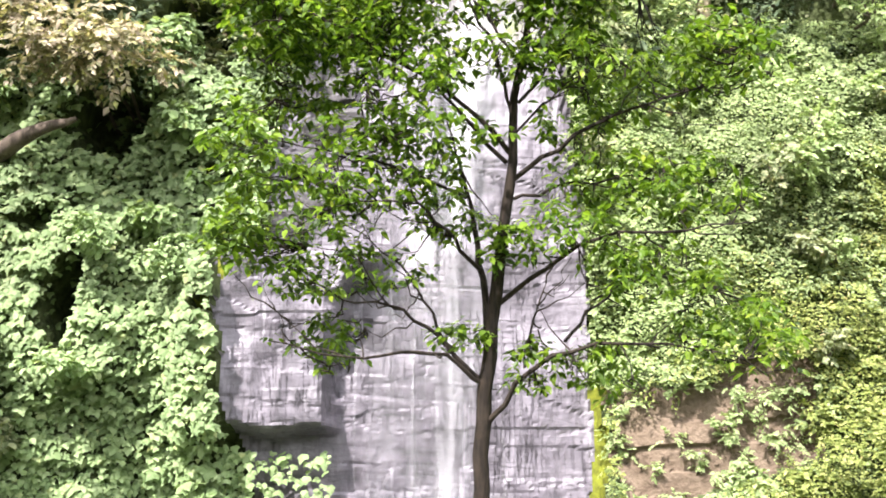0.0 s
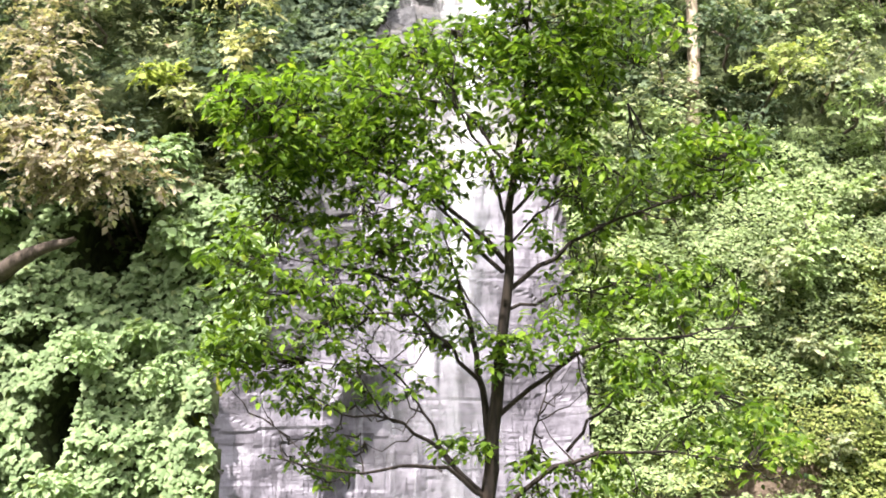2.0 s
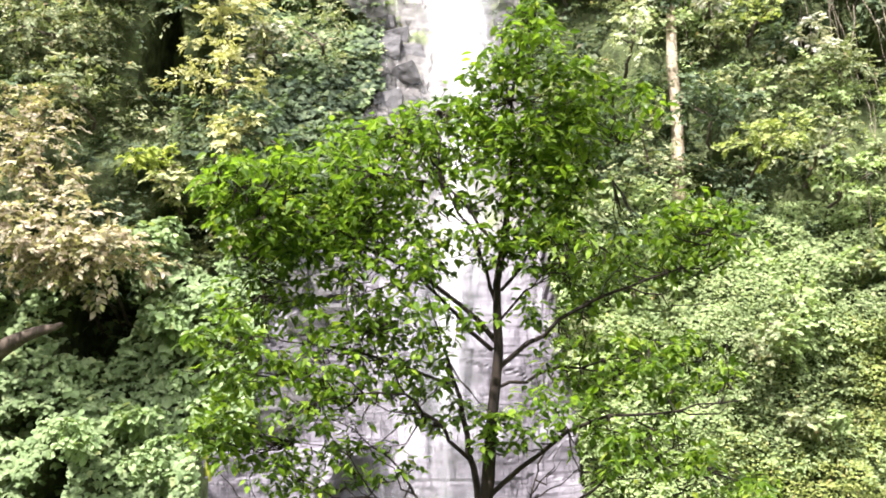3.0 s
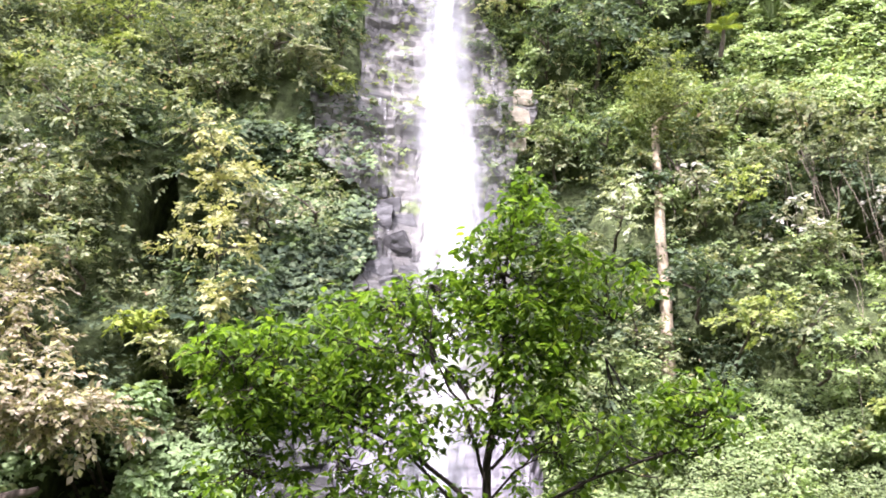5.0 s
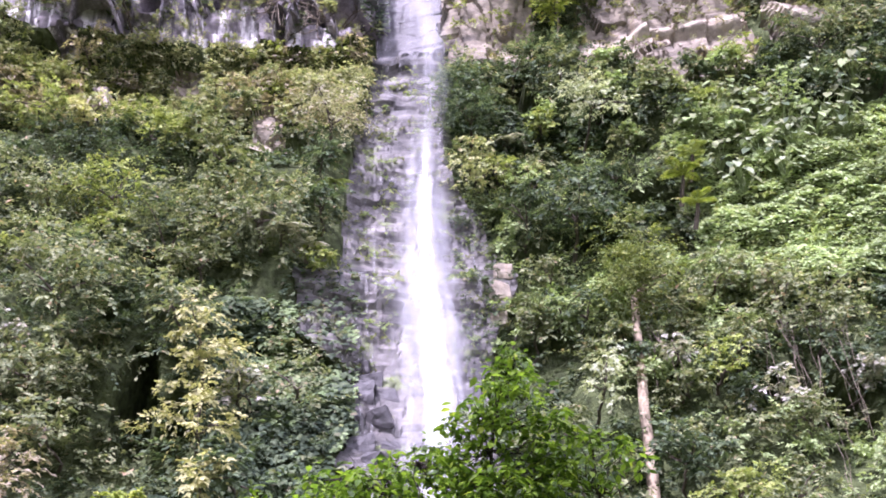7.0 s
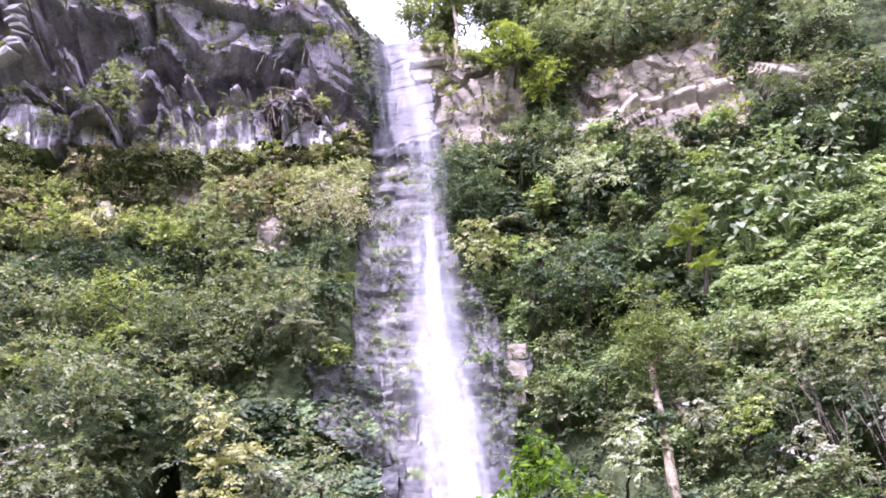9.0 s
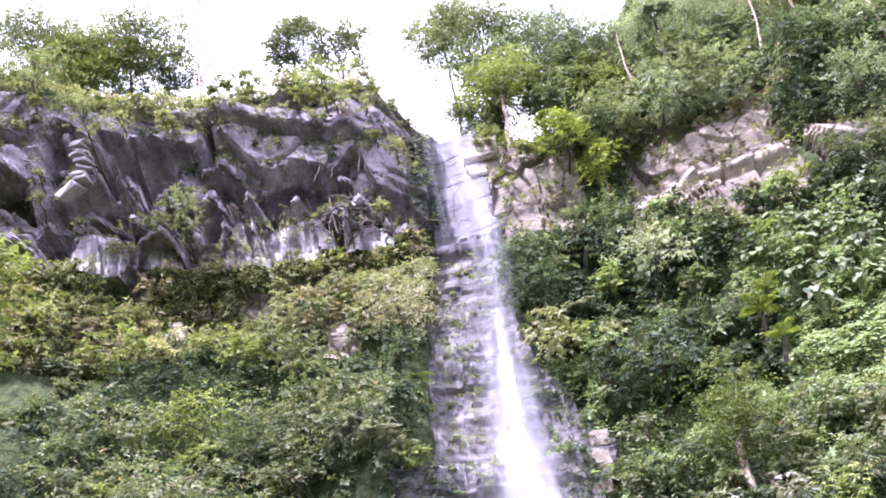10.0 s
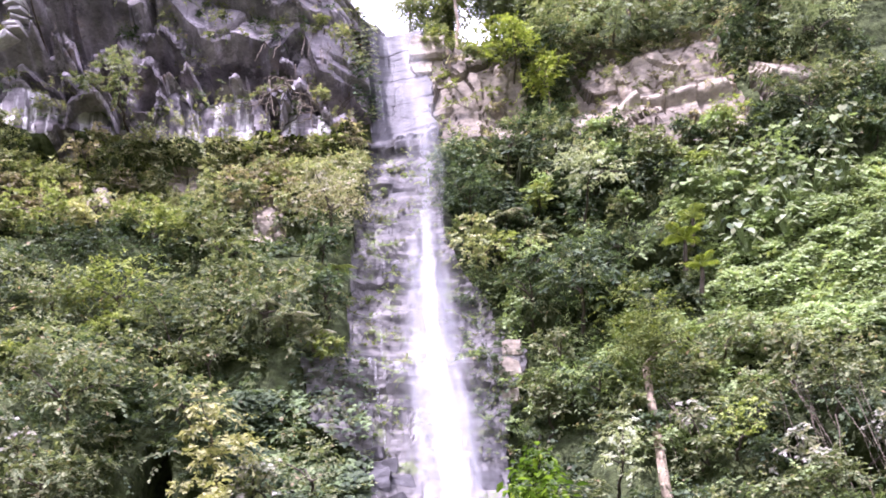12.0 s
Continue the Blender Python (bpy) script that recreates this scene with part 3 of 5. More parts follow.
# ground: a path terrace at the viewer's feet that falls away to the pool
gy = np.concatenate([np.linspace(-400, -20, 20)[:-1], np.linspace(-20, 24, 90)])
gxx = np.concatenate([np.linspace(-400, -40, 16)[:-1], np.linspace(-40, 40, 90), np.linspace(40, 400, 16)[1:]])
ggx, ggy = np.meshgrid(gxx, gy)
ggz = -1.9 * smooth(3.5, 9, ggy) - 5.0 * smooth(10, 19, ggy) + 0.25 * fbm(ggx * 0.3, ggy * 0.3, 4, 3) * smooth(2.5, 6, ggy)
tagged(new("ground", mesh_of("ground", np.stack([ggx, ggy, ggz], -1).reshape(-1, 3), grid_faces(len(gy), len(gxx)), GROUND, True)),
       "grassy ground that slopes from the viewing terrace to the pool", "ground", kind="structure")
# an unseen wooded slope, added behind the viewer to block low sky light
turn = np.linspace(radians(-112), radians(112), 90)
rise = np.linspace(0, 1, 26)
ta, ra = np.meshgrid(turn, rise)
reach = 46 + 34 * ra + 7 * fbm(ta * 5, ra * 6, 4, 71)
far_z = -6 + 46 * ra ** 0.8 + 3.0 * fbm(ta * 9, ra * 8, 4, 72) + 5.0 * ra * fbm(ta * 4, ra * 0, 3, 73)
tagged(new("backdrop", mesh_of("backdrop", np.stack([1.35 * reach * np.sin(ta), 12 - reach * np.cos(ta), far_z], -1).reshape(-1, 3), grid_faces(26, 90), BLOCKER_WOODS, True)),
       "unseen dark wooded slope added behind the viewer to block low light", "hillside", kind="structure")
ring = np.linspace(0, 2 * np.pi, 48, endpoint=False)
rim = np.stack([0.2 + 7.5 * np.cos(ring) * (1 + 0.1 * np.sin(3 * ring)), 20.5 + 3.6 * np.sin(ring), np.full(48, -6.45)], -1)
tagged(new("water", mesh_of("water", np.vstack([rim, [[0.2, 20.5, -6.45]]]), [(i, (i + 1) % 48, 48) for i in range(48)], POOL)),
       "shallow pool of water at the foot of the falls", "pool", kind="structure")


# ---- leaves, stems ----
DRAPED = (np.array([(0, 0, 0), (0.34, -0.06, -0.04), (0.58, 0.34, -0.14), (0.30, 0.55, -0.06), (0, 1.0, -0.22), (-0.30, 0.55, -0.06), (-0.58, 0.34, -0.14), (-0.34, -0.06, -0.04), (0, 0.38, 0.06)]),
          np.array([(0, 1, 8), (1, 2, 8), (2, 3, 8), (3, 4, 8), (4, 5, 8), (5, 6, 8), (6, 7, 8), (7, 0, 8)]))
SIMPLE = (np.array([(0, 0, 0), (0.30, 0.45, 0.07), (0, 1, -0.12), (-0.30, 0.45, 0.07)]), np.array([(0, 1, 2), (0, 2, 3)]))
BROAD = (np.array([(0, 0, 0), (0.42, 0.25, 0.06), (0.34, 0.70, 0.0), (0, 1, -0.22), (-0.34, 0.70, 0.0), (-0.42, 0.25, 0.06)]),
         np.array([(0, 1, 2), (0, 2, 3), (0, 3, 4), (0, 4, 5)]))
LONG = (np.array([(0, 0, 0), (0.15, 0.16, 0.03), (0.26, 0.45, 0.02), (0.16, 0.76, -0.07), (0, 1, -0.2), (-0.16, 0.76, -0.07), (-0.26, 0.45, 0.02), (-0.15, 0.16, 0.03), (0, 0.45, -0.03)]),
        np.array([(0, 1, 8), (1, 2, 8), (2, 3, 8), (3, 4, 8), (4, 5, 8), (5, 6, 8), (6, 7, 8), (7, 0, 8)]))


def unit(v):
    return v / np.maximum(np.linalg.norm(v, axis=-1, keepdims=True), 1e-9)


def leaf_arrays(at, way, up, size, shape):
    """Leaves from at along way, their upper side towards up."""
    way = unit(way)
    side = unit(np.cross(way, up))
    top = np.cross(side, way)
    t, f = shape
    v = at[:, None] + size[:, None, None] * (t[None, :, :1] * side[:, None] + t[None, :, 1:2] * way[:, None] + t[None, :, 2:] * top[:, None])
    return v.reshape(-1, 3), (f[None] + (np.arange(len(at)) * len(t))[:, None, None]).reshape(-1, 3)


def join(pieces):
    vs, fs, n = [], [], 0
    for v, f in pieces:
        vs.append(v)
        fs.append(f + n)
        n += len(v)
    return np.vstack(vs), np.vstack(fs)


def clump_leaves(centre, radius, count, size, shape, droop=0.5, flat=0.75, hang=False):
    """Leaves all over rounded clumps: arrays of centres (n, 3) and radii (n); count leaves on each."""
    n = len(centre) * count
    c, r = np.repeat(centre, count, 0), np.repeat(radius, count)[:, None]
    d = unit(rng.normal(size=(n, 3)) + np.array([0, -0.35, 0.35]))
    lump = 1 + 0.45 * np.repeat(rng.normal(size=(len(centre), 1)), count, 0) * d[:, :1] * d[:, 2:]
    reach = rng.uniform(0.5, 1.08, (n, 1)) ** 0.6
    at = c + d * r * reach * lump * np.array([1, 1, flat])
    way = d * np.array([1, 1, 0.4]) + rng.normal(size=(n, 3)) * 0.45 - np.array([0, 0, droop])
    up = d * 0.55 + np.array([0, -0.25, 0.9]) + rng.normal(size=(n, 3)) * 0.35
    if hang:
        way = d * np.array([0.7, 0.2, 0.1]) + rng.normal(size=(n, 3)) * 0.28 + np.array([0, -0.65, -0.5])
        up = d * np.array([0.3, 0.2, 0.2]) + np.array([0, -0.4, 1.0]) + rng.normal(size=(n, 3)) * 0.2
    s = np.repeat(size, count) if np.ndim(size) else np.full(n, size)
    return leaf_arrays(at, way, up, s * rng.uniform(0.6, 1.25, n), shape)


def spray_leaves(centre, radius, count, size, shape, droop=0.5, flat=0.75, per=7):
    """Leaves in two rows along sprays that reach out of rounded clumps; about count leaves on each clump."""
    k = max(1, count // per)
    n = len(centre) * k
    c, r = np.repeat(centre, k, 0), np.repeat(radius, k)[:, None]
    d = unit(rng.normal(size=(n, 3)) + np.array([0, -0.45, 0.45]))
    d[:, 2] *= flat
    start = c + d * r * rng.uniform(0.15, 0.6, (n, 1))
    reach = r * rng.uniform(0.45, 0.95, (n, 1))
    side = unit(np.cross(d, np.array([0, 0, 1.0])) + 0.15 * rng.normal(size=(n, 3)))
    t = np.linspace(0.1, 1.0, per)[None, :, None]
    at = start[:, None] + d[:, None] * reach[:, None] * t - np.array([0, 0, 1.0]) * droop * reach[:, None] * t ** 2 * 0.6
    sign = np.where(np.arange(per) % 2, 1.0, -1.0)[None, :, None]
    way = d[:, None] * 0.7 + sign * side[:, None] * (0.95 - 0.5 * t) - np.array([0, 0, 0.35]) * (0.4 + droop) + 0.22 * rng.normal(size=at.shape)
    up = np.array([0, -0.2, 0.75]) + 0.75 * d[:, None] + 0.25 * rng.normal(size=at.shape)
    s = np.repeat(size, k) if np.ndim(size) else np.full(n, size)
    s = (s * rng.uniform(0.8, 1.2, n))[:, None] * rng.uniform(0.7, 1.2, (n, per))
    return leaf_arrays(at.reshape(-1, 3), way.reshape(-1, 3), up.reshape(-1, 3), s.ravel(), shape)


def tube(points, radii, sides=6):
    """A stem along points, with a radius at each."""
    p, r = np.asarray(points, float), np.asarray(radii, float)
    t = unit(np.gradient(p, axis=0))
    ref = np.where(abs(t[:, 2:]) > 0.9, np.array([[1.0, 0, 0]]), np.array([[0, 0, 1.0]]))
    a = unit(np.cross(t, ref))
    b = np.cross(t, a)
    ang = np.linspace(0, 2 * np.pi, sides, endpoint=False)
    v = p[:, None] + r[:, None, None] * (np.cos(ang)[None, :, None] * a[:, None] + np.sin(ang)[None, :, None] * b[:, None])
    k, n = np.arange(sides), len(p)
    f = [np.stack([i * sides + k, i * sides + (k + 1) % sides, (i + 1) * sides + (k + 1) % sides, (i + 1) * sides + k], 1) for i in range(n - 1)]
    return v.reshape(-1, 3), np.vstack(f)


def bend(a, b, sag=0.0, wander=0.0, steps=7):
    """A bowed line from a to b."""
    w = np.linspace(0, 1, steps)[:, None]
    p = np.asarray(a) * (1 - w) + np.asarray(b) * w
    p[:, 2] += (sag * 4 * w * (1 - w))[:, 0]
    return p + rng.normal(size=p.shape) * wander * np.sin(np.pi * w)


def wall_samples(n, x0, x1, s0, s1, keep=(0,)):
    """Places spread evenly over a stretch of the wall, where it is of the kinds given."""
    k = int(n * 6) + 200
    x, s = rng.uniform(x0, x1, k), rng.uniform(s0, s1, k)
    step = np.linalg.norm(cliff_point(x, s + 0.02) - cliff_point(x, s - 0.02), axis=1)
    ok = rng.uniform(0, step.max(), k) < step
    ok &= np.isin(zone(x, s), keep)
    if -1 not in keep:
        ok &= ~meadow(x, s)
    ok &= hollow_depth(x, s) < rng.uniform(0.5, 2.6, k)
    return x[ok][:n], s[ok][:n]


# ---- the falls ----
def water_strand(path, width, wobble_by=0.06):
    """A ribbon of falling water, bowed across, along path; with how dense it is from edge to edge and end to end."""
    p = np.asarray(path, float)
    n = len(p)
    w = np.asarray(width, float)[:, None]
    sway = wobble_by * fbm(np.arange(n) * 0.15 + rng.uniform(0, 90), np.full(n, rng.uniform(0, 50)), 3, 4)
    us = np.linspace(-1, 1, 11)
    rows, dense = [], []
    ends = np.minimum(1, np.minimum(np.arange(n) + 0.3, n - 0.7 - np.arange(n)) / 5.0)
    for u in us:
        q = p.copy()
        q[:, 0] += (u * w)[:, 0] + sway
        q[:, 1] -= (1 - u * u) * w[:, 0] * 0.3
        rows.append(q)
        dense.append((math.exp(-3.0 * u * u) - math.exp(-3.0)) * 1.08 * ends)
    return np.stack(rows, 1).reshape(-1, 3), grid_faces(n, 11), np.stack(dense, 1).ravel()


# centre line of the main stream: station, x, half width of the dense water
STREAM = np.array([(10.05, 0.75, 0.26), (9.3, 1.0, 0.40), (8.4, 1.35, 0.44), (7.5, 1.55, 0.40), (6.6, 1.55, 0.36), (6.0, 1.25, 0.36), (5.3, 1.1, 0.46), (4.9, 1.05, 0.58),
                   (4.3, 1.15, 0.60), (3.8, 1.25, 0.58), (3.2, 0.8, 0.5), (2.6, 0.5, 0.5), (2.0, 0.25, 0.42), (1.4, 0.08, 0.36), (0.6, 0.0, 0.34)])
st = np.linspace(10.02, 0.5, 120)
sx, sw = np.interp(-st, -STREAM[:, 0], STREAM[:, 1]), np.interp(-st, -STREAM[:, 0], STREAM[:, 2])
free = smooth(6.2, 6.8, st)


def stream_path(offset, out, a=0, b=120):
    """Down the wall beside the centre line; free of the rock in the upper leap."""
    x = sx[a:b] + offset
    hug = wall_point(x, st[a:b], out)
    base = cliff_point(x, st[a:b])
    y = hug[:, 1]
    y = np.convolve(np.pad(y, 6, mode="edge"), np.ones(13) / 13, "valid") - 0.22
    leap = np.interp(st[a:b], [6.2, 7.5, 9.0, 10.02], [35.3, 36.9, 38.0, 39.6])
    return np.stack([x, np.where(free[a:b] > 0, y * (1 - free[a:b]) + (leap - out) * free[a:b], y), base[:, 2]], 1)


falls = tagged(new("waterfall"), "tall white waterfall leaping from the cliff and sheeting down rock", "waterfall")


def strand(name, path, width, material, label="", sway=0.06):
    v, f, dense = water_strand(path, width, sway)
    dense = dense * np.interp(v[:, 2], [-8, 3, 8, 10, 13, 17, 22, 28, 34, 37], [0.38, 0.36, 0.42, 0.7, 0.95, 0.90, 0.46, 0.30, 0.30, 0.55])
    me = mesh_of(name, v, f, material, True)
    me.attributes.new("froth", "FLOAT", "POINT").data.foreach_set("value", dense.astype(np.float32))
    part(name, me, falls, label)


foot = int(np.searchsorted(-st, -2.9))
strand("stream", stream_path(0.0, 0.16, 0, foot + 12), sw[:foot + 12] * 1.25, FROTH, "dense white falling water", 0.1)
strand("stream", stream_path(0.05, 0.26, 46, foot + 6), sw[46:foot + 6] * 0.85, FROTH, "dense white falling water", 0.12)
strand("stream", stream_path(0.0, 0.16, foot, 120), sw[foot:] * 1.3, FROTH, "white falling water over the lower rock", 0.15)
for k in range(9):
    drop = int(rng.integers(22, 38))
    fall = stream_path(-0.12 - 0.1 * k, 0.0, 0, drop)
    fall[:, 0] = fall[0, 0] + 0.12 * np.linspace(0, 1, drop)
    fall[:, 1] = 39.0 - 0.5 * np.linspace(0, 1, drop)
    fall[:, 2] -= 0.12 * k
    strand("side_strand", fall, np.full(drop, rng.uniform(0.03, 0.09)), VEIL, "thin white strand of water", 0.05)
for k in range(18):
    a = int(k * 5.6)
    b = min(120, a + int(rng.integers(16, 30)))
    o = (-1, 1)[k % 2] * rng.uniform(0.75, 1.25)
    strand("side_strand", stream_path(o * (sw[a:b] + 0.12), 0.12, a, b), np.sin(np.linspace(0.3, 2.9, b - a)) * rng.uniform(0.2, 0.5), SPRAY, "thin white strand of water", 0.15)
for k in range(46):
    a = int(np.searchsorted(-st, -rng.uniform(1.1, 6.2)))
    b = min(120, a + int(rng.integers(5, 18)))
    lo, hi = np.interp(st[a], CHANNEL[:, 0], CHANNEL[:, 1]), np.interp(st[a], CHANNEL[:, 0], CHANNEL[:, 2])
    x0 = np.clip(rng.normal(0.3, 1.7), lo + 0.4, hi - 0.25)
    path = wall_point(np.full(b - a, x0) + 0.1 * np.linspace(0, 1, b - a), st[a:b], 0.04)
    strand("trickle", path, np.sin(np.linspace(0.25, 2.95, b - a)) * rng.uniform(0.015, 0.07), VEIL, "thin water trickling over wet rock", 0.12)
lower = int(np.searchsorted(-st, -3.0))
for o, w in ((-1.3, 0.7), (-0.7, 0.7)):
    strand("curtain", stream_path(o, 0.08, lower, 120), np.full(120 - lower, w) * np.linspace(0.7, 1, 120 - lower), SPRAY, "thin veil of water over the lower rock", 0.2)
for at, x0, x1 in ((4.95, -1.5, 0.6), (4.95, 1.7, 3.0), (5.92, -1.0, 0.9), (4.37, 0.0, 0.7), (6.92, -0.6, 1.2), (7.58, -0.4, 0.9)):
    for k in range(2):
        x = x0 + (x1 - x0) * (k + rng.random()) / 2
        path = wall_point(np.full(9, x), np.linspace(at + 0.03, at - 0.16, 9), 0.06)
        strand("ledge_fall", path, np.sin(np.linspace(0.5, 2.9, 9)) * rng.uniform(0.10, 0.26), VEIL, "short veil of water over a ledge", 0.1)
for a, b, o, w in ((4, 62, 0.15, 0.3), (50, 100, -0.05, 0.8)):
    strand("spray", stream_path(o, 0.5, a, b), (w + 1.5 * sw[a:b]) * np.interp(st[a:b], [0, 8.0, 9.8], [1, 1, 0.45]), SPRAY, "fine drifting spray", 0.3)


# ---- plant cover on the wall ----
def cover(name, label, mixture, n, box, radius, count, size, shape=SIMPLE, out=(0.1, 0.6), keep=(0,), droop=0.5):
    """A carpet of leafy clumps over a stretch of the wall; mixture: the leaves that share it, in patches."""
    x, s = wall_samples(n, *box, keep)
    p = wall_point(x, s)
    lift = out[0] + (out[1] - out[0]) * np.clip(0.5 + 1.5 * fbm(p[:, 0] * 0.6, p[:, 2] * 0.6, 3, 19) + 0.25 * rng.normal(size=len(x)), 0, 1.4)
    p[:, 1] -= lift * 0.9
    p[:, 2] += lift * 0.3
    r = radius * np.exp(rng.normal(size=len(x)) * 0.38)
    sizes = size * np.exp(rng.normal(size=len(x)) * 0.22)
    if shape is BROAD:
        v, f = clump_leaves(p, r, count, sizes, shape, droop, hang=True)
    else:
        count = 7 * int(count * 1.1 / 7)
        v, f = spray_leaves(p, r, count, sizes * 0.9, shape, droop)
    pick = np.clip((fbm(p[:, 0] * 0.4, p[:, 2] * 0.4, 3, 57) * 1.5 + 0.5 + 0.22 * rng.normal(size=len(x))) * len(mixture), 0, len(mixture) - 0.01).astype(int)
    ob = new(name, mesh_of(name, v, f, [LEAF[m] for m in mixture], False, np.repeat(pick, len(shape[1]) * count)))
    return tagged(ob, label, "plants", kind="stuff")


def drape(name, label, mixture, n, box, size, lift=0.5, keep=(0,)):
    """A curtain of broad creeper leaves that overlap like shingles, in hanging folds."""
    x, s = wall_samples(n, *box, keep)
    p = wall_point(x, s)
    fold = fbm(p[:, 0] * 0.8, p[:, 2] * 0.26, 3, 61)
    tier = (p[:, 2] * 1.15 + 1.4 * fbm(p[:, 0] * 0.5, p[:, 2] * 0.3, 2, 63)) % 1.0
    out = lift * (np.clip(0.45 + 1.9 * fold, 0, 1.3) + 0.35 * (1 - tier)) + rng.uniform(0, 0.16, len(x))
    p[:, 1] -= out
    n = len(x)
    way = np.array([0, -0.68, -0.58]) + rng.normal(size=(n, 3)) * np.array([0.42, 0.18, 0.24])
    up = np.array([0, -0.55, 0.85]) + rng.normal(size=(n, 3)) * np.array([0.32, 0.2, 0.15])
    v, f = leaf_arrays(p, way, up, size * np.exp(rng.normal(size=n) * 0.24), DRAPED)
    pick = np.clip((fbm(p[:, 0] * 0.4, p[:, 2] * 0.4, 3, 57) * 1.5 + 0.5 + 0.15 * rng.normal(size=n)) * len(mixture), 0, len(mixture) - 0.01).astype(int)
    return tagged(new(name, mesh_of(name, v, f, [LEAF[m] for m in mixture], False, np.repeat(pick, 8))), label, "plants", kind="stuff")


def mat(name, label, mixture, n, box, size, keep=(0,), lift=0.5):
    """A low, close carpet of small leaves turned to the light."""
    x, s = wall_samples(n, *box, keep)
    n = len(x)
    p = wall_point(x, s)
    bump = np.clip(2.4 * abs(fbm(p[:, 0] * 0.7, p[:, 2] * 0.8, 3, 65)) + 0.8 * abs(fbm(p[:, 0] * 2.1, p[:, 2] * 2.3, 2, 66)), 0, 1.3)
    p[:, 1] -= 0.08 + lift * bump + rng.uniform(0, 0.14, n)
    p[:, 2] += 0.3 * lift * bump
    a = rng.uniform(0, 2 * np.pi, n)
    way = np.stack([np.cos(a), 0.6 * np.sin(a) - 0.35, 0.4 * np.sin(a) - 0.15], 1) + 0.2 * rng.normal(size=(n, 3))
    up = np.array([-0.1, -0.55, 0.9]) + rng.normal(size=(n, 3)) * 0.28
    v, f = leaf_arrays(p, way, up, size * np.exp(rng.normal(size=n) * 0.3), SIMPLE)
    pick = np.clip((fbm(p[:, 0] * 0.4, p[:, 2] * 0.4, 3, 57) * 1.5 + 0.5 + 0.2 * rng.normal(size=n)) * len(mixture), 0, len(mixture) - 0.01).astype(int)
    return tagged(new(name, mesh_of(name, v, f, [LEAF[m] for m in mixture], False, np.repeat(pick, 2))), label, "plants", kind="stuff")


mat("meadow_plants", "close bright green mat of low plants in the sun", ["meadow"], 56000, (10.0, 18, 4.65, 6.2), 0.13, (0, -1))
mat("slope_plants", "close fresh green carpet of small-leaved plants on the slope", ["slope", "slope", "slope", "lime"], 92000, (2.8, 14, 0.6, 3.1), 0.08)
drape("creeper", "broad-leaved pale green creeper draped down the rock", ["vine"], 19500, (-14, -3.2, 0.6, 2.9), 0.162)
drape("creeper", "pale green creeper hanging over the wet ledge", ["vine"], 280, (-4.6, -2.4, 0.75, 1.24), 0.17, 0.35, (0, 1))
drape("creeper", "dark glossy creeper on rock beside the falls", ["dark", "dark", "vine"], 5200, (-4.8, -0.9, 2.9, 4.6), 0.18, 0.4)
drape("creeper", "loose strands of creeper spilling onto the wet ledges", ["vine", "dark"], 650, (-3.3, -1.0, 3.7, 4.95), 0.16, 0.15, (0, 1))
drape("creeper", "dark green creeper hanging beside the lip of the falls", ["dark", "mid"], 700, (-1.0, 0.15, 8.2, 10.3), 0.17, 0.2, (0, 1, 2))
cover("slope_plants", "dense bright green shrubs covering the slope", ["slope", "slope", "slope", "lime"], 1000, (2.8, 14, 0.6, 3.1), 0.36, 70, 0.11, SIMPLE, (0.0, 0.40))
cover("slope_plants", "low tangle of green plants at the edge of bare soil", ["slope"], 48, (3.4, 7.4, 0.9, 1.5), 0.26, 70, 0.11, SIMPLE, (0.0, 0.25), (4,))
# undergrowth mostly in dark leaves, which paint shade between the lighter crowns
cover("undergrowth", "dense forest undergrowth on the wall, leaves darkened for shade", ["dark", "dark", "dark", "mid"], 760, (-15, -1.6, 2.7, 6.4), 0.55, 75, 0.17, SIMPLE, (0.0, 0.7))
cover("undergrowth", "dense bushes and creepers on the wall, half in shade-dark leaves", ["dark", "dark", "mid", "slope"], 940, (2.4, 16, 2.9, 6.6), 0.52, 80, 0.16, SIMPLE, (0.0, 0.7))
cover("slope_plants", "bright green low plants on a sunny part of the wall", ["slope", "lime", "slope", "slope"], 260, (10.0, 18, 4.65, 6.1), 0.34, 70, 0.12, SIMPLE, (0.1, 0.4), (0, -1), 0.2)
cover("scrub", "dry olive scrub and grass under the overhang", ["scrub", "scrub", "lime", "dry"], 1000, (-19, -0.8, 6.2, 8.25), 0.42, 75, 0.14, SIMPLE, (0.0, 0.4))
cover("undergrowth", "bushes below the pale cliff, mostly in shade-dark green leaves", ["dark", "dark", "mid"], 600, (2.0, 19, 6.3, 9.3), 0.55, 75, 0.17, SIMPLE, (0.0, 0.7))
cover("plateau_plants", "green and rusty low plants along the cliff top", ["scrub", "lime", "dry", "scrub"], 620, (-21, 0.4, 10.2, 11.2), 0.30, 70, 0.12, SIMPLE, (0.0, 0.4), (0, 2))
cover("plateau_plants", "green low plants on the shoulder beside the lip", ["mid", "lime", "scrub"], 300, (2.4, 9, 9.3, 11.3), 0.5, 75, 0.17, SIMPLE, (0.0, 0.5), (0, 3))
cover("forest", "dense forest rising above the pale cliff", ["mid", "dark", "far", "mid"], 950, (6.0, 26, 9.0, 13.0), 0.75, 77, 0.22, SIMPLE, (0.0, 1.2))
cover("ledge_plants", "small ferns and weeds clinging to the dark overhang", ["mid", "scrub", "dark", "scrub"], 460, (-18, 0.2, 8.1, 10.6), 0.32, 56, 0.12, SIMPLE, (0.0, 0.25), (2,))
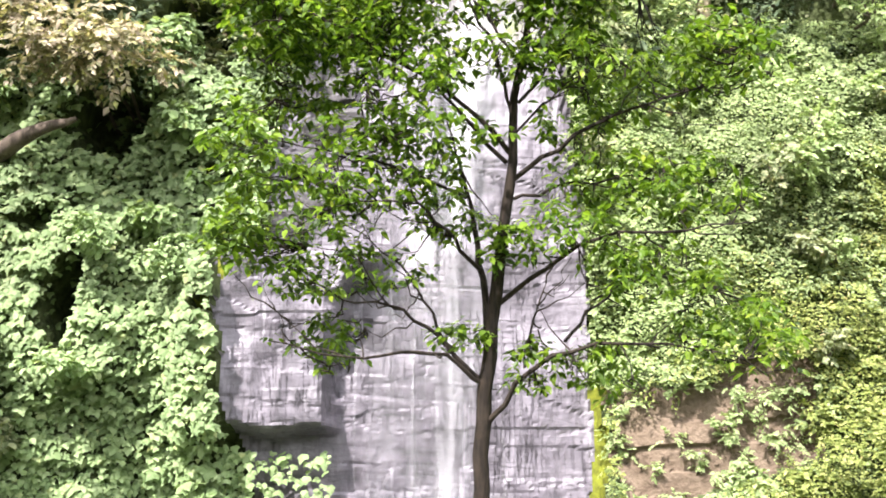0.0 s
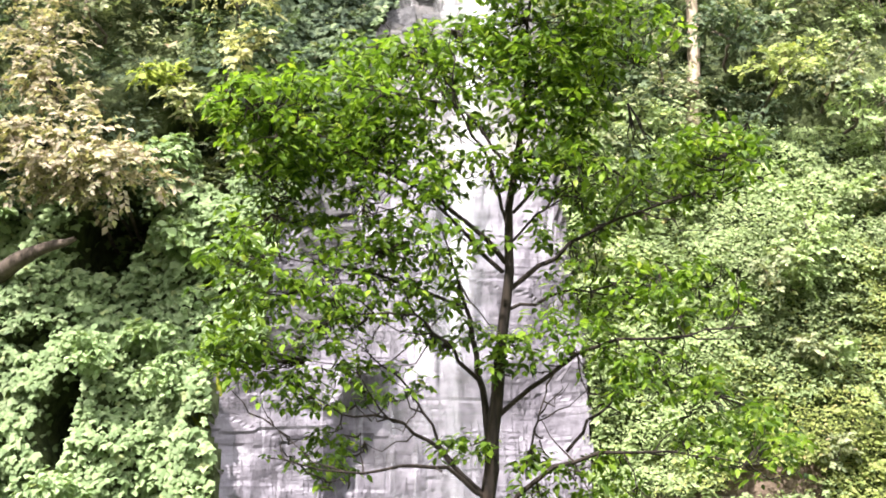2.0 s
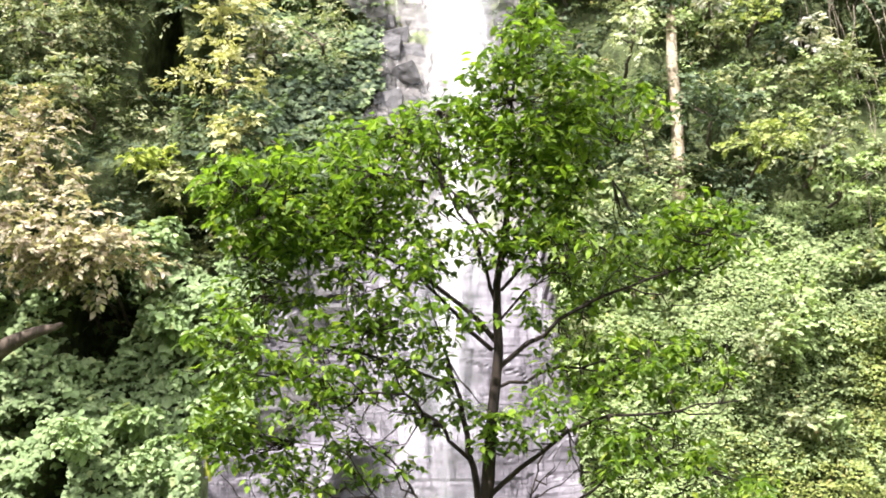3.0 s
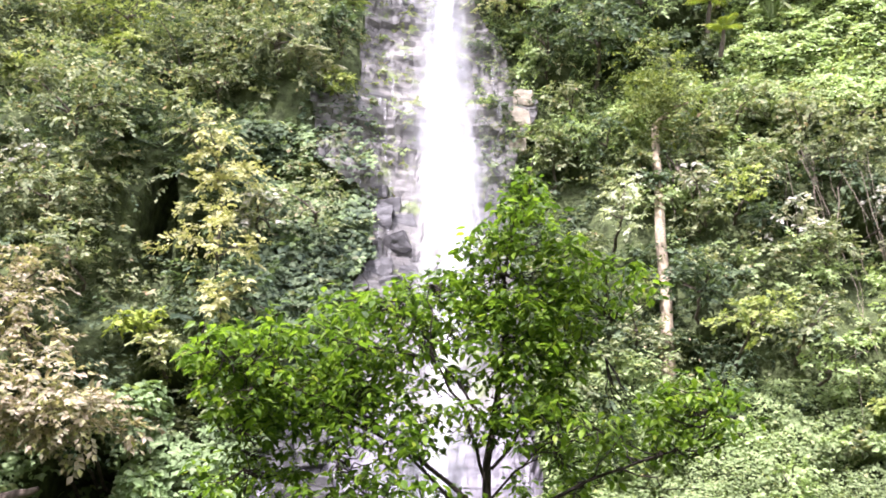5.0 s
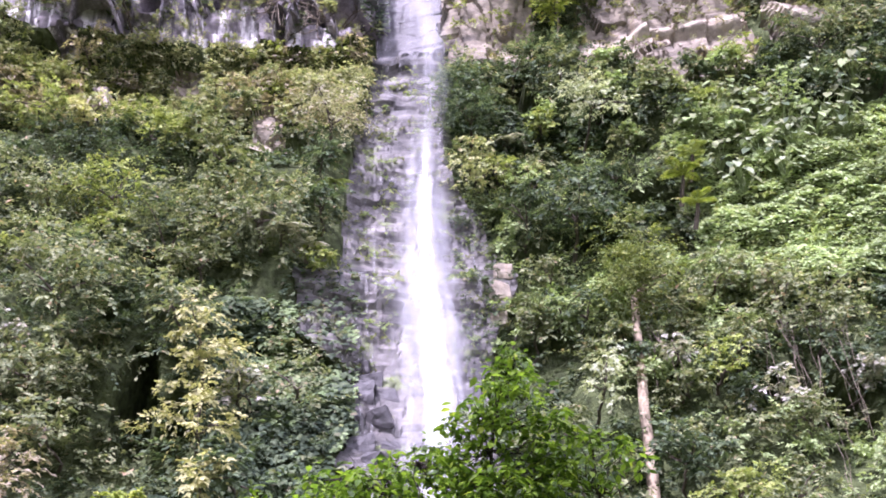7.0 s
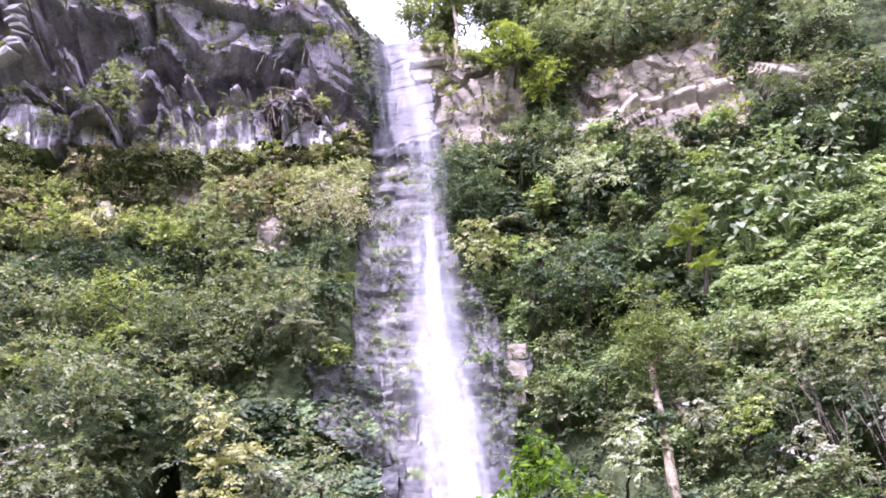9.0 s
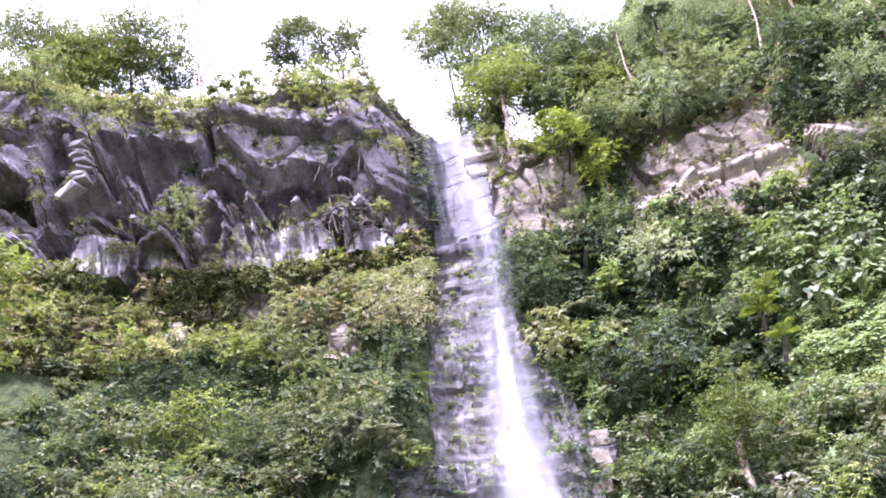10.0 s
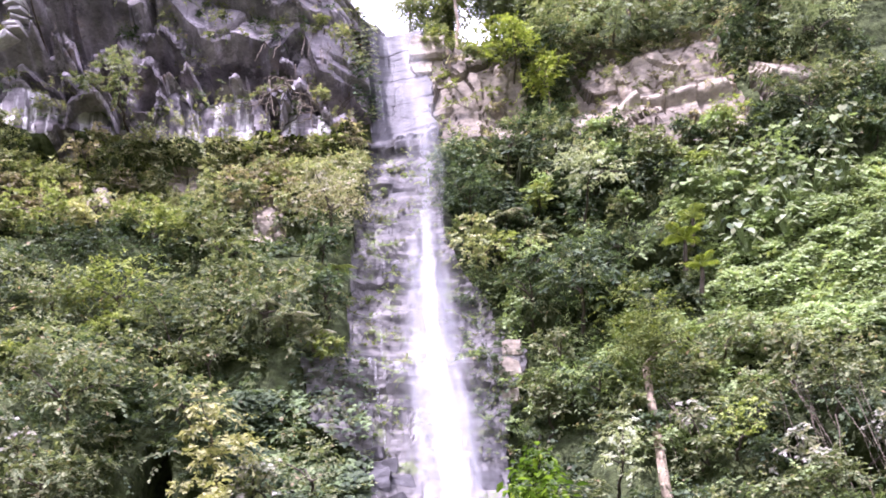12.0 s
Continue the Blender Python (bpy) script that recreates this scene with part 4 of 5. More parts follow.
cover("ledge_plants", "drooping weeds in front of the pale columns", ["mid", "scrub", "dark"], 55, (-17, -1, 7.7, 8.7), 0.34, 56, 0.12, SIMPLE, (0.0, 0.3), (6,))
cover("ledge_plants", "mosses and weeds on the wet rock", ["lime", "slope", "mid"], 260, (-2.8, 3.8, 4.0, 7.4), 0.20, 60, 0.08, SIMPLE, (0.0, 0.08), (1,))
cover("ledge_plants", "mossy weeds along the edge of the wet rock", ["lime", "slope", "dark"], 150, (2.1, 4.2, 4.2, 6.3), 0.22, 60, 0.09, SIMPLE, (0.0, 0.15), (0, 1))
cover("ledge_plants", "dry brown grass along the top of the pale cliff", ["dry", "scrub", "dry", "mid"], 150, (7.6, 15.2, 9.1, 9.65), 0.24, 60, 0.12, SIMPLE, (0.0, 0.2), (0, 3), 0.9)
cover("ledge_plants", "dry weeds hanging from the pale cliff", ["scrub", "dry", "lime"], 110, (2.4, 17, 6.6, 9.4), 0.30, 60, 0.12, SIMPLE, (0.0, 0.2), (3,))


# ---- trees and shrubs ----
def wall_behind(x, z):
    """The wall's face at x and height z."""
    s = np.linspace(0.5, 12.8, 240)
    p = cliff_point(np.full(240, x), s)
    k = int(np.argmin(abs(p[:, 2] - z)))
    return wall_point(x, s[k])[0]


def plateau_at(x, y):
    """The plateau above the gorge, at x and y."""
    s = np.linspace(10.3, 13, 120)
    p = wall_point(np.full(120, x), s)
    return p[int(np.argmin(abs(p[:, 1] - y)))]


FEATURED = []


def tree(name, label, category, leaf, x, y, z, rx, rz, size=0.17, bark=None, foot=None, shape=SIMPLE, droop=0.45, count=70, clumps=None, thick=None):
    """A tree or shrub whose crown has its centre at x, y, z, rooted in the wall below."""
    bark = bark or GREY_BARK
    foot = np.asarray(foot if foot is not None else wall_behind(x, z - rz * 1.1), float)
    root = new(name)
    root.location = foot
    tagged(root, label, category)
    FEATURED.append((x, z, rx, rz))
    n = clumps or int(np.clip(6 + 7 * rx * rz, 7, 46))
    z -= 0.2 * rz
    d = unit(rng.normal(size=(n, 3)) + np.array([0, -0.45, 0.0]))
    c = np.array([x, y, z]) + d * rng.uniform(0.35, 0.9, (n, 1)) * np.array([rx, min(rx, 1.4), rz])
    r = (0.36 * math.sqrt(rx * rz) + 0.06) * np.exp(rng.normal(size=n) * 0.3)
    make = clump_leaves if shape is BROAD else spray_leaves
    v, f = make(c, r, int(count * 0.92), 0.96 * size * rng.uniform(0.85, 1.15), shape, droop, 0.7)
    part("crown", mesh_of("crown", v - foot, f, LEAF[leaf]), root)
    mid = np.array([x, y, z - rz * 0.35])
    thick = thick or 0.03 + 0.03 * rz
    sv, sf = tube(bend(foot - (0, -0.3, 0.2), mid, 0, 0.06), np.linspace(thick, thick * 0.6, 7))
    part("trunk", mesh_of("trunk", sv - foot, sf, bark, True), root)
    for q in c[:: max(1, n // 4)][:4]:
        lv, lf = tube(bend(mid, q, 0.1 * rx, 0.05, 5), np.linspace(thick * 0.5, 0.012, 5), 5)
        part("limb", mesh_of("limb", lv - foot, lf, bark, True), root)
    return root


for x, y, z, rx, rz in [(-7.9, 24.9, 6.2, 2.2, 1.0), (-8.7, 26.2, 8.4, 1.5, 1.2), (-7.5, 24.9, 6.1, 1.5, 0.8), (-7.1, 25.1, 6.0, 1.4, 0.8), (-8.9, 25.2, 6.7, 1.2, 0.9), (-9.3, 26.7, 9.6, 1.2, 1.0)]:
    tree("shrub", "dry shrub with pinkish brown withering leaves on the wall", "shrub", "dry", x, y, z, rx, rz, 0.17)
for x, y, z, rx, rz in [(-6.4, 27.1, 8.6, 0.8, 0.4), (5.8, 37.7, 33.1, 1.5, 0.9), (6.8, 37.7, 31.3, 1.0, 0.9)]:
    tree("shrub", "fresh light green shrub on the rock", "shrub", "fresh", x, y, z, rx, rz, 0.16)
for x, y, z, rx, rz in [(-4.9, 28.3, 13.2, 1.25, 1.4), (-4.8, 27.5, 10.9, 1.25, 1.2), (-4.4, 26.1, 8.9, 0.8, 0.7)]:
    tree("tree", "slender tree with yellowish cream-green leaves", "tree", "yellow", x, y, z, rx, rz, 0.15)
for x, y, z, rx, rz in [(-9.1, 29.2, 15.7, 2.9, 1.6), (-9.3, 28.5, 12.8, 2.0, 1.2), (-8.4, 27.3, 10.7, 1.6, 0.7), (-6.8, 32.6, 18.6, 2.0, 2.0), (-5.2, 33.7, 20.6, 1.7, 2.1), (-5.7, 31.7, 17.2, 1.2, 1.0), (-5.7, 35.2, 23.2, 1.5, 1.6), (-10.9, 33.0, 20.4, 2.3, 1.1), (-4.0, 31.4, 18.7, 1.4, 1.2), (9.9, 32.1, 16.6, 1.7, 1.0), (11.4, 30.9, 15.3, 1.5, 0.9), (9.7, 30.3, 13.6, 1.5, 0.8), (12.1, 30.1, 14.2, 1.5, 1.1), (5.1, 33.7, 17.4, 1.1, 0.9), (4.3, 32.3, 15.1, 0.9, 1.0)]:
    tree("tree", "bushy mid-green forest tree rooted in the wall", "tree", "mid", x, y, z, rx, rz, 0.16)
for x, y, z, rx, rz in [(8.5, 31.5, 14.7, 1.0, 1.0), (9.4, 26.8, 8.6, 1.1, 1.0), (10.7, 28.5, 10.8, 1.2, 0.9), (4.8, 30.0, 11.2, 0.9, 0.9), (16.1, 35.1, 27.7, 1.4, 1.4), (-10.1, 35.9, 31.4, 1.7, 1.0), (-13.4, 33.8, 35.5, 1.4, 0.7), (-15.7, 33.9, 38.6, 2.0, 1.1)]:
    tree("tree", "bushy mid-green forest tree rooted in the wall", "tree", "mid", x, y, z, rx, rz, 0.16)
for x, y, z, rx, rz in [(-8.8, 32.8, 20.4, 2.8, 1.2), (-8.5, 35.7, 24.3, 1.9, 1.2), (-12.2, 34.8, 24.9, 1.7, 0.7), (8.0, 26.8, 8.5, 1.4, 0.8), (-4.0, 36.5, 37.7, 2.0, 0.6)]:
    tree("tree", "light yellow-green feathery tree on the wall", "tree", "lime", x, y, z, rx, rz, 0.15)
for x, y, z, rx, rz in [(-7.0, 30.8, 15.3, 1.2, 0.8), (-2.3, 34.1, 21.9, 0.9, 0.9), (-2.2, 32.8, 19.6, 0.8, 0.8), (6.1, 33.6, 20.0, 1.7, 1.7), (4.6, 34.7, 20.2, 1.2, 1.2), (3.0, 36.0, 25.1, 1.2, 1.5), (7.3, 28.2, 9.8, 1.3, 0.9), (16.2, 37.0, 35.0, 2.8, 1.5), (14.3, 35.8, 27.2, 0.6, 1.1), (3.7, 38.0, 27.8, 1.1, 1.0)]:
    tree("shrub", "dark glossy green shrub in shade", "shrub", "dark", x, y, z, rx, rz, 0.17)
for x, y, z, rx, rz in [(-2.0, 34.6, 24.5, 1.8, 1.7)]:
    tree("shrub", "large bush with cream-coloured flowering leaves beside the falls", "shrub", "cream", x, y, z, rx, rz, 0.14)
for x, y, z, rx, rz in [(5.5, 28.8, 12.1, 0.8, 1.1), (7.2, 34.6, 24.6, 1.9, 1.0)]:
    tree("shrub", "pointed silvery grey-green bush", "shrub", "silver", x, y, z, rx, rz, 0.13)
for x, y, z, rx, rz in [(-18.8, 40.5, 48.2, 3.9, 2.6), (-13.8, 40.5, 46.6, 4.2, 2.6), (-12.1, 40.5, 44.2, 2.2, 1.3)]:
    tree("tree", "mid-green tree standing on the plateau against the sky", "tree", "mid", x, y, z, rx, rz, 0.165, foot=plateau_at(x, y + 0.5), droop=0.3, count=215)
for x, y, z, rx, rz in [(-15.5, 40.5, 44.5, 4.9, 1.4), (3.7, 43.0, 41.1, 2.7, 2.3), (-16.7, 40.5, 46.0, 2.7, 1.6), (-8.5, 40.5, 42.1, 1.4, 0.5), (8.4, 43.0, 40.3, 3.0, 2.1), (10.8, 43.0, 39.6, 2.6, 1.4)]:
    tree("tree", "light green spreading tree on the cliff top", "tree", "lime", x, y, z, rx, rz, 0.165, foot=plateau_at(x, y + 0.5), droop=0.3, count=215)
for x, y, z, rx, rz in [(-5.6, 40.5, 44.6, 1.8, 2.2), (-3.3, 40.5, 43.4, 1.7, 1.8), (1.9, 44.0, 47.1, 2.6, 2.1), (3.8, 43.0, 45.1, 3.6, 2.9), (18.1, 43.0, 42.5, 4.3, 2.3), (2.8, 43.0, 39.4, 1.7, 1.4)]:
    tree("tree", "green tree on the plateau against the sky", "tree", "mid", x, y, z, rx, rz, 0.165, foot=plateau_at(x, y + 0.5), droop=0.3, count=215)
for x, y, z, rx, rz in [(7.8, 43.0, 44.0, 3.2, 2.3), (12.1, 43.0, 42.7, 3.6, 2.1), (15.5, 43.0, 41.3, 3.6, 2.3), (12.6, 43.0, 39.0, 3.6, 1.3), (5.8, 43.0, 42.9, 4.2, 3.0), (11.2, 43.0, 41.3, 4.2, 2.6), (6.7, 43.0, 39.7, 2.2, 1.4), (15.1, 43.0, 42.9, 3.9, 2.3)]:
    tree("tree", "skyline tree with leaves tinted pale grey-green for haze", "tree", "far", x, y, z, rx, rz, 0.165, foot=plateau_at(x, y + 0.5), droop=0.3, count=215)
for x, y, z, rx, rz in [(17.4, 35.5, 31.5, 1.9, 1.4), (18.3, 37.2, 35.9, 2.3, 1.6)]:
    tree("tree", "forest tree high on the slope, leaves tinted grey-green for haze", "tree", "far", x, y, z, rx, rz, 0.17)



SET_APART = list(FEATURED) + [(5.4, -2.4, 2.0, 1.6), (5.2, 27.6, 1.3, 1.3), (9.9, 22.0, 1.5, 2.4), (13.5, 23.4, 3.0, 1.2), (-8.8, 4.0, 2.4, 1.5), (6.4, 8.6, 1.0, 1.6), (6.7, 11.6, 1.0, 1.8)]
SHRUBS = {
    "mid": "rounded mid-green shrub growing from the wall", "dark": "dark green leafy shrub in the shade of the wall", "lime": "light yellow-green shrub growing from the wall",
    "far": "shrub high on the forest slope, leaves tinted grey-green for haze", "slope": "bright green leafy shrub on the slope", "scrub": "olive-brown straggling shrub on dry rock", "pale": "pale green shrub with whitish young leaves",
    "yellow": "yellowing shrub among green undergrowth", "vine": "creeper-covered bush hung with broad pale leaves", "dry": "withered brown shrub among green plants",
}


def shrubs(n, box, mixture, low, high, size, keep=(0,), shape=SIMPLE):
    """Single shrubs scattered over a stretch of the wall."""
    x, s = wall_samples(n, *box, keep)
    for a, b in zip(x, s):
        if math.hypot((a + 4.3) / 1.3, (b - 6.0) / 0.4) < 1:
            continue
        at = wall_point(a, b, 0.8)[0]
        if any(math.hypot((at[0] - x) / rx, (at[2] - z + 0.3) / rz) < 0.9 for x, z, rx, rz in SET_APART):
            continue
        r = low * (high / low) ** (rng.random() ** 1.6)
        leaf = mixture[int(rng.integers(len(mixture)))]
        c = wall_point(a, b, 0.35 + 0.75 * r)[0]
        tree("shrub", SHRUBS[leaf], "shrub", leaf, *c, r, r * rng.uniform(0.6, 0.95), size * rng.uniform(0.8, 1.2), clumps=int(5 + 5 * r), count=60, foot=wall_point(a, b - 0.04)[0], shape=shape)


shrubs(54, (-13, -2.2, 3.0, 6.3), ["mid", "mid", "mid", "dark", "lime", "pale", "yellow", "scrub"], 0.6, 1.5, 0.17)
shrubs(72, (2.6, 15, 3.0, 6.5), ["mid", "mid", "slope", "dark", "lime", "pale", "dark", "scrub"], 0.55, 1.4, 0.16)
shrubs(34, (-17, -1.0, 6.3, 8.1), ["scrub", "scrub", "mid", "dry", "dry"], 0.35, 0.9, 0.14)
shrubs(34, (2.6, 13, 0.8, 3.0), ["slope", "slope", "lime", "mid", "slope"], 0.45, 1.0, 0.14)
shrubs(20, (-12, -4.2, 1.0, 3.0), ["vine", "vine", "mid"], 0.45, 1.0, 0.2, shape=BROAD)
shrubs(24, (2.6, 18, 6.3, 7.2), ["mid", "dark", "lime", "slope"], 0.5, 1.2, 0.16)
shrubs(24, (-16, 0, 8.2, 10.5), ["mid", "scrub", "dark", "scrub"], 0.25, 0.65, 0.12, (2,))
shrubs(26, (-19, 0, 10.6, 11.2), ["scrub", "dry", "lime", "scrub"], 0.25, 0.6, 0.12, (0, 2))
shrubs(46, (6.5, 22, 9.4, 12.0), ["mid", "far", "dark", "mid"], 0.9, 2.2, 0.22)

for x, s in zip(*wall_samples(38, 6.0, 23, 10.2, 12.9)):
    ground = wall_point(x, s)[0]
    r = rng.uniform(1.3, 2.6)
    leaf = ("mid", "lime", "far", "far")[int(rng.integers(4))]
    tree("tree", {"mid": "mid-green forest tree with a tall trunk", "dark": "dark green forest tree with a tall trunk", "lime": "light green forest tree with a tall trunk", "far": "tall-trunked forest tree, leaves tinted grey-green for haze"}[leaf], "tree", leaf,
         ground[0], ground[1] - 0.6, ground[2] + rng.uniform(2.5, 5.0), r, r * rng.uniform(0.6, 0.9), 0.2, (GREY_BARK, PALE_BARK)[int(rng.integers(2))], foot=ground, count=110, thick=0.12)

rng = np.random.default_rng(11)
# ---- the young tree in front of the falls ----
TREE_Y = 7.1
sapling = tagged(new("tree"), "young slender tree with glossy fresh green leaves in open tiers", "tree")
sapling.location = (0.22, TREE_Y, -1.95)
FOOT = np.array([0.22, TREE_Y, -1.95])
TRUNK = [(0.22, -2.05), (0.23, -0.9), (0.23, 0.09), (0.26, 0.74), (0.29, 1.05), (0.35, 1.64), (0.42, 2.02), (0.43, 2.36), (0.46, 2.72), (0.56, 3.25), (0.58, 3.69), (0.64, 4.02), (0.79, 4.48)]
# limbs: the points of their line as across and up, their thickness, and how far they lean towards the viewer
BOUGHS = [
    ([(0.27, 1.09), (0.22, 1.6), (0.16, 1.91), (0.08, 2.2), (0.0, 2.5)], 0.030, -0.1),
    ([(0.26, 0.74), (0.06, 0.95), (-0.15, 1.01), (-0.46, 0.95), (-0.77, 1.02), (-0.98, 1.09)], 0.018, 0.35),
    ([(0.24, 0.78), (-0.05, 1.1), (-0.29, 1.26), (-0.56, 1.29), (-0.77, 1.4)], 0.020, 0.1),
    ([(0.06, 0.98), (-0.22, 1.47), (-0.46, 1.64), (-0.63, 1.74)], 0.012, -0.3),
    ([(0.22, 1.47), (0.06, 1.67), (-0.08, 1.84), (-0.29, 1.9), (-0.63, 1.84)], 0.016, 0.3),
    ([(0.23, 0.45), (0.42, 0.71), (0.5, 0.88), (0.74, 1.02), (0.95, 1.05), (1.36, 1.05), (1.71, 0.98)], 0.024, 0.25),
    ([(0.5, 0.88), (0.56, 1.19), (0.69, 1.47)], 0.012, -0.2),
    ([(0.74, 1.03), (0.95, 1.26), (1.12, 1.38), (1.61, 1.5)], 0.014, -0.25),
    ([(0.42, 2.02), (0.74, 2.26), (1.02, 2.41), (1.43, 2.52), (1.78, 2.67)], 0.020, 0.1),
    ([(0.33, 1.26), (0.54, 1.43), (0.74, 1.6), (1.02, 1.71), (1.43, 1.71), (1.78, 1.74)], 0.020, 0.3),
    ([(0.38, 2.12), (0.09, 2.46), (-0.15, 2.74), (-0.5, 3.05)], 0.018, -0.2),
    ([(0.42, 2.43), (0.3, 2.84), (0.09, 3.19), (0.1, 3.6)], 0.014, 0.15),
    ([(0.42, 2.19), (0.02, 2.56), (-0.39, 2.79), (-0.81, 3.02), (-1.23, 3.21)], 0.020, 0.25),
    ([(0.47, 2.47), (0.69, 2.78), (0.92, 3.13), (1.23, 3.52)], 0.014, -0.2),
    ([(0.45, 2.76), (0.15, 3.16), (-0.05, 3.5), (-0.23, 3.54)], 0.012, 0.1),
    ([(0.16, 1.91), (-0.3, 2.1), (-0.7, 2.2), (-1.05, 2.25)], 0.014, 0.1),
    ([(0.43, 2.3), (0.75, 2.6), (1.0, 2.7)], 0.010, 0.3),
    ([(0.4, 1.9), (0.8, 2.0), (1.2, 2.05), (1.55, 2.0)], 0.014, -0.1),
]


def curve_through(points, steps):
    """A rounded line through a few points."""
    p = np.asarray(points, float)
    t = np.concatenate([[0], np.cumsum(np.linalg.norm(np.diff(p, axis=0), axis=1))])
    u = np.linspace(0, t[-1], steps)
    q = np.stack([np.interp(u, t, p[:, k]) for k in range(p.shape[1])], 1)
    for _ in range(2):
        q[1:-1] = 0.25 * q[:-2] + 0.5 * q[1:-1] + 0.25 * q[2:]
    return q


tp = curve_through([(x, TREE_Y, z) for x, z in TRUNK], 34)
tp[:, :2] += 0.008 * rng.normal(size=(34, 2))
tv, tf = tube(tp, np.interp(tp[:, 2], [-2.0, 0.0, 1.0, 2.0, 3.2, 4.5], [0.072, 0.052, 0.046, 0.032, 0.016, 0.005]), 10)
part("trunk", mesh_of("trunk", tv - FOOT, tf, BARK, True), sapling)
wood = [tp[8:]]
for pts, thick, lean in BOUGHS:
    w = np.linspace(0, 1, len(pts))
    q = curve_through([(x, TREE_Y - lean * 1.6 * k, z) for (x, z), k in zip(pts, w)], 14)
    q += 0.010 * rng.normal(size=q.shape)
    lv, lf = tube(q, np.linspace(thick * 0.85, 0.003, 14), 7)
    part("limb", mesh_of("limb", lv - FOOT, lf, BARK, True), sapling)
    wood.append(q[4:])
    for k in range(5):
        j = int(rng.integers(4, 13))
        tip = q[j] + unit(rng.normal(size=3) + np.array([0.8 * np.sign(q[-1, 0] - 0.3), 0, 0.5])) * rng.uniform(0.2, 0.5)
        bv, bf = tube(bend(q[j], tip, -0.04, 0.02, 6), np.linspace(0.0062, 0.002, 6), 5)
        part("branch", mesh_of("branch", bv - FOOT, bf, BARK, True), sapling)
        wood.append(bend(q[j], tip, -0.04, 0.0, 6)[2:])
wood = np.vstack(wood)
# tiers of foliage: across, up, half width, half height
TIERS = [(-0.77, 1.05, 0.31, 0.14), (-0.63, 1.47, 0.52, 0.16), (-0.91, 1.76, 0.48, 0.28), (-0.46, 2.05, 0.55, 0.21), (-0.08, 2.33, 0.45, 0.14), (-1.01, 2.5, 0.34, 0.19), (-0.98, 2.91, 0.31, 0.17),
         (-0.67, 3.12, 0.62, 0.22), (-1.09, 3.21, 0.31, 0.17), (-0.2, 3.36, 0.41, 0.21), (0.2, 3.63, 0.41, 0.17), (0.66, 3.9, 0.22, 0.16), (1.24, 3.6, 0.28, 0.17), (0.76, 3.39, 0.38, 0.17), (0.74, 3.07, 0.31, 0.17), (1.54, 2.78, 0.38, 0.16)]
TIERS += [(1.02, 2.05, 0.45, 0.19), (1.54, 1.98, 0.34, 0.19), (1.19, 2.64, 0.41, 0.16), (1.68, 2.74, 0.31, 0.16), (1.3, 1.47, 0.48, 0.21), (1.74, 1.09, 0.41, 0.22), (0.95, 0.88, 0.21, 0.16), (0.57, 0.91, 0.21, 0.14),
          (0.74, 1.74, 0.28, 0.16), (0.74, 2.71, 0.28, 0.17), (-1.15, 2.12, 0.24, 0.21), (0.12, 1.09, 0.21, 0.07), (0.4, 1.64, 0.17, 0.14), (1.95, 1.19, 0.24, 0.16), (-1.22, 1.67, 0.21, 0.17), (0.06, 1.81, 0.24, 0.14)]
TIERS += [(-0.11, 3.46, 0.38, 0.17), (0.6, 3.51, 0.41, 0.21), (0.48, 3.86, 0.2, 0.10), (-0.98, 3.21, 0.38, 0.19), (-0.4, 3.09, 0.48, 0.21), (0.33, 3.13, 0.31, 0.17), (0.93, 3.28, 0.21, 0.19),
          (1.7, 2.9, 0.31, 0.12), (0.74, 4.25, 0.12, 0.18), (0.76, 2.87, 0.28, 0.14), (-0.81, 2.9, 0.41, 0.16)]
TIERS += [(-0.58, 3.0, 0.35, 0.13), (-0.72, 2.72, 0.36, 0.14), (-0.2, 2.62, 0.34, 0.13), (-0.42, 2.32, 0.3, 0.14), (-0.45, 1.98, 0.34, 0.13), (-0.3, 2.86, 0.3, 0.12), (0.95, 3.78, 0.18, 0.09), (0.35, 3.62, 0.22, 0.10), (0.25, 2.75, 0.3, 0.12), (0.85, 2.45, 0.3, 0.12)]
twigs = []
for cx, cz, rx, rz in TIERS:
    n = int(14 + np.interp(cz, [1.0, 2.2, 3.0], [620, 720, 1000]) * rx * rz)
    depth = rng.normal() * 0.2
    bunch = []
    for k in range(n):
        d = unit(rng.normal(size=3)) * rng.uniform(0.2, 1.0) ** 0.45
        tip = np.array([cx, TREE_Y + depth, cz]) + d * (rx * 1.1, rx * 1.2, rz * 1.15)
        if k % 3 == 0:
            near = wood[np.argmin(np.linalg.norm((wood - tip) * (1, 0.6, 1.2), axis=1))]
            twigs.append(tube(bend(near, tip, -0.04, 0.02, 6), np.linspace(0.0055, 0.002, 6), 4))
        m = int(rng.integers(5, 9))
        ang = rng.uniform(0, 2 * np.pi) + np.arange(m) * 2 * np.pi / m
        way = np.stack([np.cos(ang), np.sin(ang), rng.uniform(-0.9, 0.15, m)], 1) + rng.normal(size=(m, 3)) * 0.2
        at = tip + unit(way) * 0.02 + rng.normal(size=(m, 3)) * 0.02
        up = np.array([0, 0, 1.0]) + rng.normal(size=(m, 3)) * 0.3
        bunch.append(leaf_arrays(at, way, up, rng.uniform(0.040, 0.085, m), LONG))
    v, f = join(bunch)
    tagged(part("foliage", mesh_of("foliage", v - FOOT, f, LEAF["near"]), sapling), kind="stuff")
v, f = join(twigs)
tagged(part("twig", mesh_of("twig", v - FOOT, f, BARK), sapling), kind="stuff")

rng = np.random.default_rng(23)
